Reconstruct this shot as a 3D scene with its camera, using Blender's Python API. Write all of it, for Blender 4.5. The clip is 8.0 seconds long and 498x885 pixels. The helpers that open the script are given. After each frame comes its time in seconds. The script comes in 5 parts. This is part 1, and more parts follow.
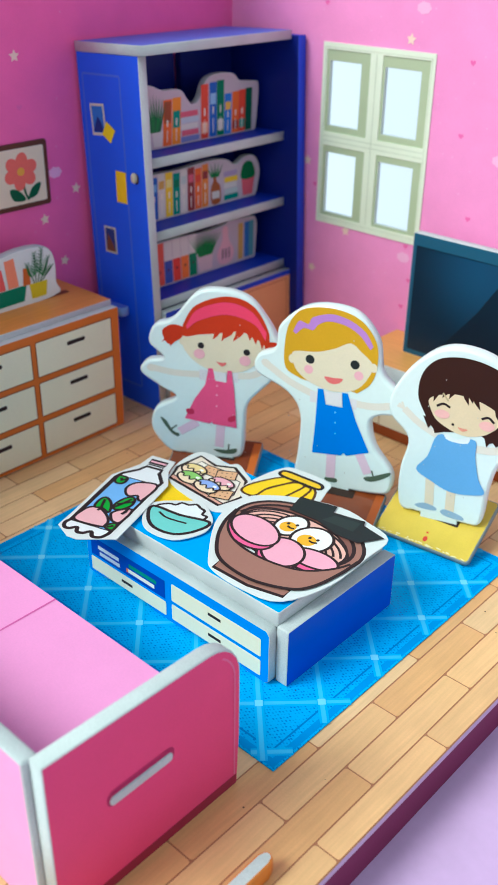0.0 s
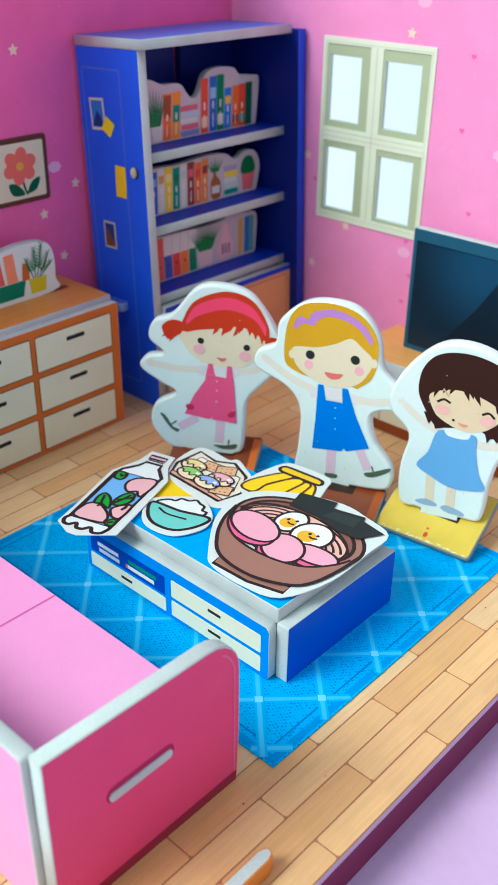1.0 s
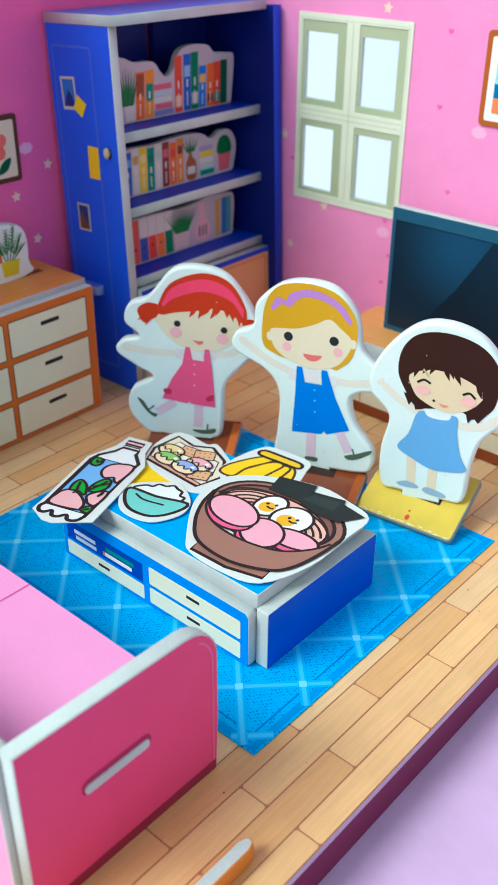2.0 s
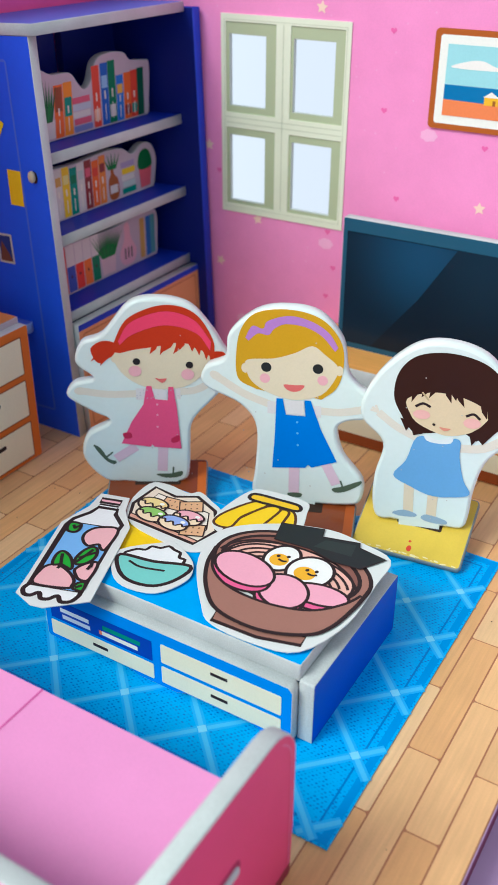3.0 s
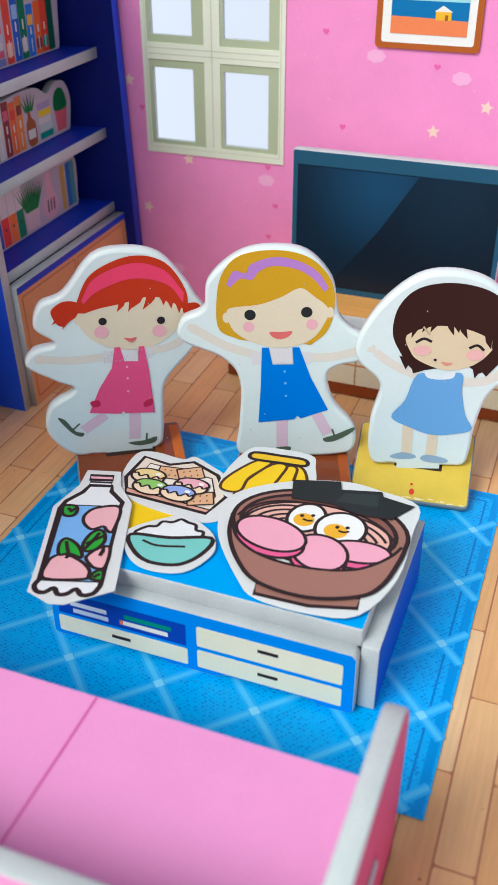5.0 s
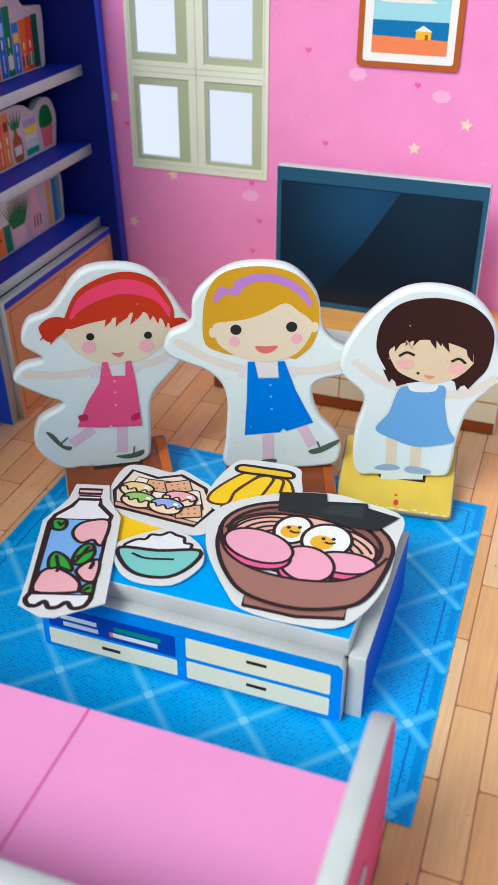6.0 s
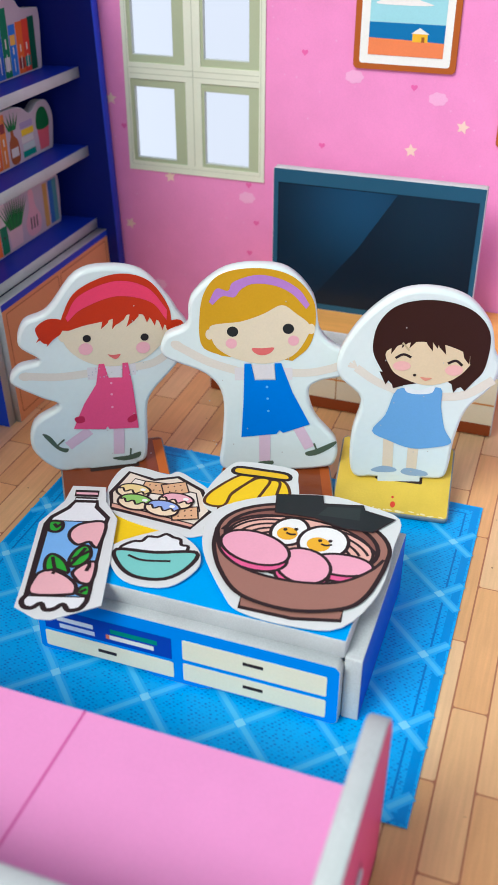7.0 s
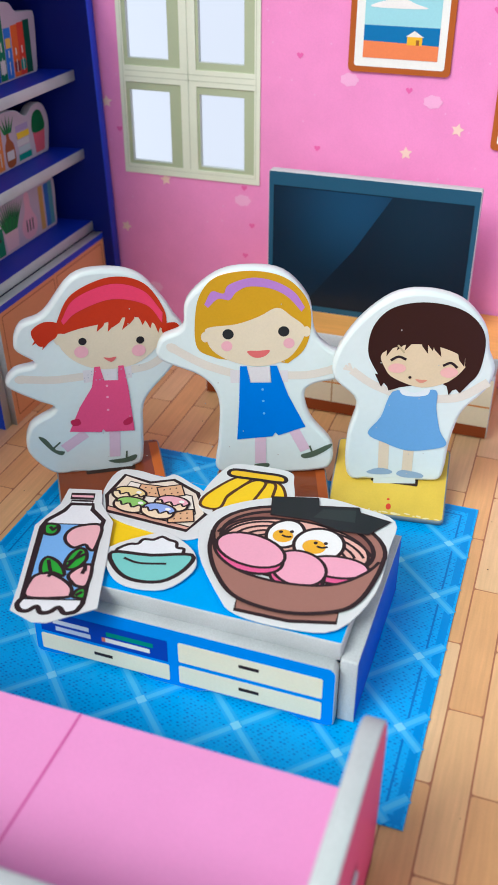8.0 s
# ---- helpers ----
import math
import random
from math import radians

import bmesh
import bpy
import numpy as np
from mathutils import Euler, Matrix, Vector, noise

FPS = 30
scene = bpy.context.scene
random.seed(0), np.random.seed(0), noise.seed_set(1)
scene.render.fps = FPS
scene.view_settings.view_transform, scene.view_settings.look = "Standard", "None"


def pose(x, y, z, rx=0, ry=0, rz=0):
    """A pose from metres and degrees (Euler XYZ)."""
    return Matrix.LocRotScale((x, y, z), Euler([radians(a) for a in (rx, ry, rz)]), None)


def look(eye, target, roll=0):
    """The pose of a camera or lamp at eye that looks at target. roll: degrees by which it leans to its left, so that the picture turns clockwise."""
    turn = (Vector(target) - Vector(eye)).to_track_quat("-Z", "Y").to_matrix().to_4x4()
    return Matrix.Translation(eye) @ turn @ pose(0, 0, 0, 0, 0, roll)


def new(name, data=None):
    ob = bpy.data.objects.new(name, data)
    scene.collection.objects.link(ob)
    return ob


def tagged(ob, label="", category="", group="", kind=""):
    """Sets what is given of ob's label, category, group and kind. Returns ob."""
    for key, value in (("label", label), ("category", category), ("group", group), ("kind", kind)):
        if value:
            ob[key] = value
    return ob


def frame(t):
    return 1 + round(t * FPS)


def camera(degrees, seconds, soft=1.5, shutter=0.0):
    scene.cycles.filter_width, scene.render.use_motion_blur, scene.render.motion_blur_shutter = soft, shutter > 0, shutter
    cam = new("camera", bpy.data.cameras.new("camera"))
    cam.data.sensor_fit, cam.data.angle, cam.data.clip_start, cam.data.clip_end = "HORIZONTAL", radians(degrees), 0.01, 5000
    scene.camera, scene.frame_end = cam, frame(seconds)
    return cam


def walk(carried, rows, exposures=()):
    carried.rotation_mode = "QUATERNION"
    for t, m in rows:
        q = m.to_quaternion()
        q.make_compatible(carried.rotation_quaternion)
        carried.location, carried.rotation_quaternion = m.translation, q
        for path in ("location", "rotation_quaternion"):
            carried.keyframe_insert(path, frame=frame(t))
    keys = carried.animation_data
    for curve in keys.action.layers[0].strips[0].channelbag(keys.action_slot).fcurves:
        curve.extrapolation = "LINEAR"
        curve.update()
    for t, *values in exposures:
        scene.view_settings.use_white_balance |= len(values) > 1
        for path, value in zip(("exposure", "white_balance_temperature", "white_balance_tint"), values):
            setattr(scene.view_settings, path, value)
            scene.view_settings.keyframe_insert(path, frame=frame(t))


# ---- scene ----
CM = 0.01  # all plans below are in centimetres; this turns them into metres

cam = camera(29.43, 8.0, soft=0.9)
# a close lens: sharp on the dolls and the table, softer in front and behind
cam.data.dof.use_dof, cam.data.dof.focus_distance, cam.data.dof.aperture_fstop = True, 0.17, 48
PATH = [
    (0, (0.224, 7.041, 12.024), (-3.298, 10.920, 9.100), 0.80),
    (0.5, (0.168, 7.099, 12.018), (-3.343, 10.969, 9.071), 0.78),
    (1, (0.191, 7.077, 12.011), (-3.320, 10.945, 9.060), 0.81),
    (1.5, (0.144, 7.120, 11.996), (-3.352, 10.987, 9.026), 0.81),
    (2, (0.141, 7.362, 11.811), (-3.273, 11.259, 8.786), 0.53),
    (2.2, (0.303, 7.301, 11.818), (-3.033, 11.288, 8.821), 0.57),
    (3.3, (-4.237, 7.324, 11.585), (-6.570, 11.917, 8.510), -0.07),
    (3.5, (-4.439, 7.184, 11.550), (-6.567, 11.845, 8.427), -0.33),
    (4, (-6.029, 6.871, 11.308), (-7.897, 11.573, 8.083), -0.18),
    (4.2, (-6.173, 7.291, 10.973), (-7.970, 11.946, 7.640), -0.03),
    (5.3, (-6.034, 7.117, 11.095), (-7.776, 11.848, 7.843), -0.12),
    (5.5, (-6.090, 7.050, 11.199), (-7.806, 11.796, 7.954), 0.01),
    (6, (-6.059, 7.048, 11.216), (-7.731, 11.821, 7.987), 0.13),
    (6.5, (-6.063, 7.059, 11.222), (-7.725, 11.837, 7.996), 0.22),
    (7, (-6.046, 7.055, 11.211), (-7.705, 11.840, 7.993), 0.23),
    (7.5, (-6.012, 7.049, 11.228), (-7.666, 11.840, 8.017), 0.15),
    (8, (-6.014, 7.054, 11.233), (-7.659, 11.850, 8.025), 0.21),
]
walk(cam, [(t, look(Vector(eye) * CM, Vector(aim) * CM, roll)) for t, eye, aim, roll in PATH], [(0.0, 0.26, 5900, -16), (2.2, 0.25, 5900, -16), (3.3, 0.06, 6250, -6), (8.0, 0.06, 6250, -3)])

from mathutils.geometry import tessellate_polygon

# ---- light: soft daylight from a window behind the camera's left shoulder, and pale sky ----
world = bpy.data.worlds.new("daylight")
scene.world = world
world.use_nodes = True
wn = world.node_tree.nodes
sky = wn.new("ShaderNodeTexSky")
sky.sky_type, sky.sun_disc = "NISHITA", False
sky.sun_elevation, sky.sun_rotation = radians(52), radians(205)
haze = wn.new("ShaderNodeHueSaturation")
haze.inputs["Saturation"].default_value = 0.3
world.node_tree.links.new(sky.outputs[0], haze.inputs["Color"])
world.node_tree.links.new(haze.outputs[0], wn["Background"].inputs[0])
wn["Background"].inputs[1].default_value = 0.135

sun_data = bpy.data.lights.new("sun", "SUN")
sun_data.energy, sun_data.angle, sun_data.color = 2.5, radians(30), (1.0, 0.985, 0.955)
sun = new("sun", sun_data)
sun.matrix_world = look((-0.41, -0.38, 0.63), (-0.11, 0.2, 0.0))

# ---- materials ----


def srgb(r, g, b):
    return tuple((c / 255 / 12.92) if c <= 10 else ((c / 255 + 0.055) / 1.055) ** 2.4 for c in (r, g, b))


def surface(name, rgb, rough=0.5, grain=2600, fine=0.06, blotch=0.08, bump=0.15, vary=0.0, coat=0.0):
    """Printed paper, foam or card: rgb 0-255, fine grain and broad uneven tone, light relief."""
    m = bpy.data.materials.new(name)
    m.use_nodes = True
    n, l = m.node_tree.nodes, m.node_tree.links
    b = n["Principled BSDF"]
    tc = n.new("ShaderNodeTexCoord")
    n1, n2 = n.new("ShaderNodeTexNoise"), n.new("ShaderNodeTexNoise")
    n1.inputs["Scale"].default_value, n1.inputs["Detail"].default_value = grain, 3
    n2.inputs["Scale"].default_value, n2.inputs["Detail"].default_value = 130, 4
    l.new(tc.outputs["Object"], n1.inputs["Vector"])
    l.new(tc.outputs["Object"], n2.inputs["Vector"])
    base = srgb(*rgb)
    total = n.new("ShaderNodeMath")
    total.operation = "MULTIPLY_ADD"
    total.inputs[1].default_value, total.inputs[2].default_value = 2 * fine, 1 - fine
    l.new(n1.outputs["Fac"], total.inputs[0])
    t2 = n.new("ShaderNodeMath")
    t2.operation = "MULTIPLY_ADD"
    t2.inputs[1].default_value, t2.inputs[2].default_value = 2 * blotch, 1 - blotch
    l.new(n2.outputs["Fac"], t2.inputs[0])
    mul = n.new("ShaderNodeMath")
    mul.operation = "MULTIPLY"
    l.new(total.outputs[0], mul.inputs[0])
    l.new(t2.outputs[0], mul.inputs[1])
    last = mul
    if vary:
        oi = n.new("ShaderNodeObjectInfo")
        t3 = n.new("ShaderNodeMath")
        t3.operation = "MULTIPLY_ADD"
        t3.inputs[1].default_value, t3.inputs[2].default_value = 2 * vary, 1 - vary
        l.new(oi.outputs["Random"], t3.inputs[0])
        last = n.new("ShaderNodeMath")
        last.operation = "MULTIPLY"
        l.new(mul.outputs[0], last.inputs[0])
        l.new(t3.outputs[0], last.inputs[1])
    tint = n.new("ShaderNodeVectorMath")
    tint.operation = "SCALE"
    tint.inputs[0].default_value = base
    l.new(last.outputs[0], tint.inputs["Scale"])
    l.new(tint.outputs[0], b.inputs["Base Color"])
    b.inputs["Roughness"].default_value = rough
    b.inputs["Specular IOR Level"].default_value = 0.25
    if coat:
        b.inputs["Coat Weight"].default_value, b.inputs["Coat Roughness"].default_value = coat, 0.12
    bp = n.new("ShaderNodeBump")
    bp.inputs["Strength"].default_value, bp.inputs["Distance"].default_value = bump, 0.0002
    l.new(n1.outputs["Fac"], bp.inputs["Height"])
    l.new(bp.outputs[0], b.inputs["Normal"])
    return m


def wood_print(name, rgb, vary=0.08, along="Y"):
    """Printed plank: fine streaks along its length, tone differing from plank to plank."""
    m = surface(name, rgb, rough=0.42, fine=0.05, blotch=0.1, vary=vary, coat=0.15)
    n, l = m.node_tree.nodes, m.node_tree.links
    tc = next(x for x in n if x.type == "TEX_COORD")
    mp = n.new("ShaderNodeMapping")
    mp.inputs["Scale"].default_value = {"Y": (900, 45, 900), "X": (45, 900, 900)}[along]
    l.new(tc.outputs["Object"], mp.inputs["Vector"])
    st = n.new("ShaderNodeTexNoise")
    st.inputs["Scale"].default_value, st.inputs["Detail"].default_value = 1.6, 5
    l.new(mp.outputs[0], st.inputs["Vector"])
    tint = next(x for x in n if x.type == "VECT_MATH")
    k = n.new("ShaderNodeMath")
    k.operation = "MULTIPLY_ADD"
    k.inputs[1].default_value, k.inputs[2].default_value = 0.34, 0.83
    l.new(st.outputs["Fac"], k.inputs[0])
    v2 = n.new("ShaderNodeVectorMath")
    v2.operation = "SCALE"
    l.new(tint.outputs[0], v2.inputs[0])
    l.new(k.outputs[0], v2.inputs["Scale"])
    l.new(v2.outputs[0], n["Principled BSDF"].inputs["Base Color"])
    return m


def speckled(name, rgb, rgb2, scale, low, high, stretch=(1, 1, 1), rough=0.5, coat=0.1, loose=1.0):
    """A print with many small marks of a second colour."""
    m = surface(name, rgb, rough=rough, coat=coat)
    n, l = m.node_tree.nodes, m.node_tree.links
    tc = next(x for x in n if x.type == "TEX_COORD")
    mp = n.new("ShaderNodeMapping")
    mp.inputs["Scale"].default_value = stretch
    mp.inputs["Rotation"].default_value = (0, 0, 0.5)
    l.new(tc.outputs["Object"], mp.inputs["Vector"])
    vo = n.new("ShaderNodeTexVoronoi")
    vo.inputs["Scale"].default_value, vo.inputs["Randomness"].default_value = scale, loose
    l.new(mp.outputs[0], vo.inputs["Vector"])
    ramp = n.new("ShaderNodeMapRange")
    ramp.inputs["From Min"].default_value, ramp.inputs["From Max"].default_value = low, high
    ramp.inputs["To Min"].default_value, ramp.inputs["To Max"].default_value = 1, 0
    l.new(vo.outputs["Distance"], ramp.inputs["Value"])
    mix = n.new("ShaderNodeMix")
    mix.data_type = "RGBA"
    tint = next(x for x in n if x.type == "VECT_MATH")
    l.new(ramp.outputs[0], mix.inputs["Factor"])
    l.new(tint.outputs[0], mix.inputs["A"])
    mix.inputs["B"].default_value = (*srgb(*rgb2), 1)
    l.new(mix.outputs["Result"], n["Principled BSDF"].inputs["Base Color"])
    return m


def glow_print(name, rgb, rgb2, centre, radius):
    """A dark print that pales softly round one place, given in metres."""
    m = surface(name, rgb, rough=0.38, coat=0.08, fine=0.03, blotch=0.12)
    n, l = m.node_tree.nodes, m.node_tree.links
    tc = next(x for x in n if x.type == "TEX_COORD")
    far = n.new("ShaderNodeVectorMath")
    far.operation = "DISTANCE"
    far.inputs[1].default_value = centre
    l.new(tc.outputs["Object"], far.inputs[0])
    ramp = n.new("ShaderNodeMapRange")
    ramp.interpolation_type = "SMOOTHSTEP"
    ramp.inputs["From Min"].default_value, ramp.inputs["From Max"].default_value = 0.0, radius
    ramp.inputs["To Min"].default_value, ramp.inputs["To Max"].default_value = 1, 0
    l.new(far.outputs["Value"], ramp.inputs["Value"])
    mix = n.new("ShaderNodeMix")
    mix.data_type = "RGBA"
    tint = next(x for x in n if x.type == "VECT_MATH" and x.operation == "SCALE")
    l.new(ramp.outputs[0], mix.inputs["Factor"])
    l.new(tint.outputs[0], mix.inputs["A"])
    mix.inputs["B"].default_value = (*srgb(*rgb2), 1)
    l.new(mix.outputs["Result"], n["Principled BSDF"].inputs["Base Color"])
    return m


FOAM = surface("white_foam_edge", (196, 199, 202), rough=0.7, grain=4200, fine=0.2, blotch=0.18, bump=0.25)
PUFFY = surface("white_puffy_foam", (228, 238, 238), rough=0.32, grain=900, fine=0.03, blotch=0.04, bump=0.05, coat=0.35)
PAPER = surface("white_card", (222, 225, 226), rough=0.6, grain=3000, fine=0.03, blotch=0.03, bump=0.1)
INK = surface("black_brown_ink", (44, 32, 34), rough=0.55, fine=0.15)
PINK_N = speckled("pink_wallpaper", (244, 148, 204), (246, 172, 216), 330, 0.02, 0.1, rough=0.5, coat=0.1)
CREAM = surface("cream_print", (238, 232, 206), rough=0.42, coat=0.15, blotch=0.05)
LAVENDER = surface("lavender_table", (214, 176, 222), rough=0.55, grain=600, fine=0.04, blotch=0.12, bump=0.2)
INKS = {}


def ink(*rgb):
    """A printed colour, made once."""
    if rgb not in INKS:
        INKS[rgb] = surface("print_%d_%d_%d" % rgb, rgb, rough=0.48, fine=0.05, blotch=0.05, bump=0.06, coat=0.04)
    return INKS[rgb]


# ---- building ----


def lying(u, v, h):
    return (u, v, h)


def facing_south(u, v, h):
    return (u, -h, v)


def facing_east(u, v, h):
    return (h, u, v)


def smooth(pts, steps=5):
    """A closed curve through the points."""
    out, n = [], len(pts)
    for i in range(n):
        a, b, c, d = (Vector(pts[(i + k) % n]) for k in (-1, 0, 1, 2))
        for s in range(steps):
            t = s / steps
            out.append(0.5 * (2 * b + (c - a) * t + (2 * a - 5 * b + 4 * c - d) * t * t + (3 * b - a - 3 * c + d) * t ** 3))
    return [(p[0], p[1]) for p in out]


def curve(pts, steps=6):
    """An open curve through the points."""
    ends = [tuple(2 * Vector(pts[0]) - Vector(pts[1]))] + list(pts) + [tuple(2 * Vector(pts[-1]) - Vector(pts[-2]))]
    out = []
    for i in range(1, len(ends) - 2):
        a, b, c, d = (Vector(ends[i + k]) for k in (-1, 0, 1, 2))
        for s in range(steps):
            t = s / steps
            out.append(0.5 * (2 * b + (c - a) * t + (2 * a - 5 * b + 4 * c - d) * t * t + (3 * b - a - 3 * c + d) * t ** 3))
    return [(p[0], p[1]) for p in out] + [tuple(pts[-1])]


def oval(cx, cy, rx, ry, turn=0, n=28):
    c, s = math.cos(radians(turn)), math.sin(radians(turn))
    return [(cx + c * rx * math.cos(a) - s * ry * math.sin(a), cy + s * rx * math.cos(a) + c * ry * math.sin(a)) for a in (2 * math.pi * i / n for i in range(n))]


def rect(x0, y0, x1, y1):
    return [(x0, y0), (x1, y0), (x1, y1), (x0, y1)]


def rounded(x0, y0, x1, y1, r, k=5):
    out = []
    for cx, cy, a0 in ((x1 - r, y0 + r, -90), (x1 - r, y1 - r, 0), (x0 + r, y1 - r, 90), (x0 + r, y0 + r, 180)):
        out += [(cx + r * math.cos(radians(a0 + 90 * i / k)), cy + r * math.sin(radians(a0 + 90 * i / k))) for i in range(k + 1)]
    return out


def turned(pts, angle, at=(0, 0)):
    c, s = math.cos(radians(angle)), math.sin(radians(angle))
    return [(at[0] + c * (x - at[0]) - s * (y - at[1]), at[1] + s * (x - at[0]) + c * (y - at[1])) for x, y in pts]


def area(pts):
    return sum(a[0] * b[1] - b[0] * a[1] for a, b in zip(pts, pts[1:] + pts[:1])) / 2


def ccw(pts):
    pts = list(pts)
    return pts if area(pts) > 0 else pts[::-1]


def inset(pts, d):
    """The outline moved inwards by d."""
    out, n = [], len(pts)
    for i in range(n):
        a, b, c = Vector(pts[i - 1]), Vector(pts[i]), Vector(pts[(i + 1) % n])
        t = (c - a)
        t = t.normalized() if t.length > 1e-9 else Vector((1, 0))
        out.append((b[0] - t[1] * d, b[1] + t[0] * d))
    return out


def fill(bm, pts, h, way, index=0):
    """A flat printed area at height h over its sheet."""
    pts = ccw(pts)
    vs = [bm.verts.new(way(p[0], p[1], h)) for p in pts]
    from_tri = tessellate_polygon([[Vector((p[0], p[1], 0)) for p in pts]])
    for t in from_tri:
        a = [pts[i] for i in t]
        t = t if area(a) > 0 else t[::-1]
        try:
            bm.faces.new([vs[i] for i in t]).material_index = index
        except ValueError:
            pass


def stroke(bm, pts, w, h, way, closed=False, index=0):
    """A printed line of width w along the points."""
    n = len(pts)
    left, right = [], []
    for i in range(n):
        a = Vector(pts[i - 1] if (i or closed) else pts[0])
        c = Vector(pts[(i + 1) % n] if (i < n - 1 or closed) else pts[-1])
        t = c - a
        t = t.normalized() if t.length > 1e-9 else Vector((1, 0))
        p = Vector(pts[i])
        left.append(bm.verts.new(way(p[0] - t[1] * w / 2, p[1] + t[0] * w / 2, h)))
        right.append(bm.verts.new(way(p[0] + t[1] * w / 2, p[1] - t[0] * w / 2, h)))
    for i in range(n if closed else n - 1):
        j = (i + 1) % n
        bm.faces.new((right[i], right[j], left[j], left[i])).material_index = index


def slab(bm, pts, h0, h1, way, face=0, edge=1, back=None, r=0.0):
    """A cut-out board: outline pts from h0 to h1, its front face printed, its cut edge of foam, with edges rounded by r."""
    pts = ccw(pts)
    rings = [(0.0, h0)]
    if r:
        rings = [(r * 0.7, h0), (0.0, h0 + r), (0.0, h1 - r), (r * 0.3, h1 - r * 0.3), (r, h1)]
    else:
        rings = [(0.0, h0), (0.0, h1)]
    loops = []
    for d, h in rings:
        loops.append([bm.verts.new(way(p[0], p[1], h)) for p in (inset(pts, d) if d else pts)])
    n = len(pts)
    for lo, hi in zip(loops, loops[1:]):
        for i in range(n):
            f = bm.faces.new((lo[i], lo[(i + 1) % n], hi[(i + 1) % n], hi[i]))
            f.material_index, f.smooth = edge, bool(r)
    tri = tessellate_polygon([[Vector((p[0], p[1], 0)) for p in pts]])
    for t in tri:
        t = t if area([pts[i] for i in t]) > 0 else t[::-1]
        for ring, order, mi in ((loops[-1], t, face), (loops[0], t[::-1], edge if back is None else back)):
            try:
                bm.faces.new([ring[i] for i in order]).material_index = mi
            except ValueError:
                pass


def block(bm, a, b, bevel=0.0, index=0):
    got = bmesh.ops.create_cube(bm, size=1)["verts"]
    for v in got:
        v.co = [(a[i] + b[i]) / 2 + v.co[i] * (b[i] - a[i]) for i in range(3)]
    fs = {f for v in got for f in v.link_faces}
    for f in fs:
        f.material_index = index
    if bevel:
        bmesh.ops.bevel(bm, geom=list({e for v in got for e in v.link_edges}), offset=bevel, segments=2, affect="EDGES", profile=0.6)


def thing(name, label, category, at=(0, 0, 0), turn=0, tilt=0, kind="", group=""):
    ob = new(name)
    ob.empty_display_size = 0.005
    ob.matrix_world = pose(at[0] * CM, at[1] * CM, at[2] * CM, 0, 0, turn) @ pose(0, 0, 0, tilt)
    return tagged(ob, label, category, group, kind)


def part(name, bm, mats, parent=None, label=""):
    """Links a bmesh, drawn in centimetres, as one mesh object under a thing or a part."""
    for v in bm.verts:
        v.co *= CM
    me = bpy.data.meshes.new(name)
    bm.to_mesh(me)
    bm.free()
    for m in mats if isinstance(mats, (list, tuple)) else [mats]:
        me.materials.append(m)
    ob = new(name, me)
    ob.parent = parent
    if label:
        ob["label"] = label
    return ob


def fresh():
    return bmesh.new()


def patch(name, pts, h, way, mat, parent, label=""):
    bm = fresh()
    fill(bm, pts, h, way)
    return part(name, bm, mat, parent, label)


def line(name, pts, w, h, way, mat, parent, closed=False, label=""):
    bm = fresh()
    stroke(bm, pts, w, h, way, closed)
    return part(name, bm, mat, parent, label)


def board(name, pts, h0, h1, way, mats, parent, label="", r=0.0):
    bm = fresh()
    slab(bm, pts, h0, h1, way, r=r)
    return part(name, bm, mats, parent, label)



# ---- the setting ----
bm = fresh()
block(bm, (-48, -24, -1.6), (30, 46, -1.05))
tagged(part("ground", bm, LAVENDER), "pale lavender tabletop under the paper dollhouse", "tabletop", kind="structure")

bm = fresh()
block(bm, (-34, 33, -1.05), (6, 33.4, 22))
# dark grey base; added emission stands in for daylight on this wall
pale = surface("glowing_room_wall", (70, 72, 78), rough=0.9)
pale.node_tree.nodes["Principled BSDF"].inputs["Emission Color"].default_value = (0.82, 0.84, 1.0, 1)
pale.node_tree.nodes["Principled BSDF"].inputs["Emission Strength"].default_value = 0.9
tagged(part("backdrop", bm, pale), "white room wall, made to glow, seen through the toy window", "wall", kind="structure")

FLOOR_EDGE = -4.83
floor = tagged(new("floor"), "foam board floor printed with honey-coloured wooden planks", "floor", kind="structure")
bm = fresh()
block(bm, (-20.2, 6.5, -0.15), (FLOOR_EDGE, 28.5, -0.02), 0.015)
part("floor_board", bm, surface("foam_board_mauve", (206, 176, 206), rough=0.6, fine=0.08), floor, "mauve-white foam board edge")
bm = fresh()
block(bm, (-20.1, 6.6, -1.05), (FLOOR_EDGE - 0.08, 28.4, -0.15), 0.02)
part("plinth", bm, ink(122, 28, 76), floor, "deep magenta base under the floor")
bm = fresh()
block(bm, (-20.18, 6.52, -0.02), (FLOOR_EDGE - 0.01, 28.48, -0.008))
part("joint_print", bm, ink(176, 118, 88), floor, "brown printed joints")

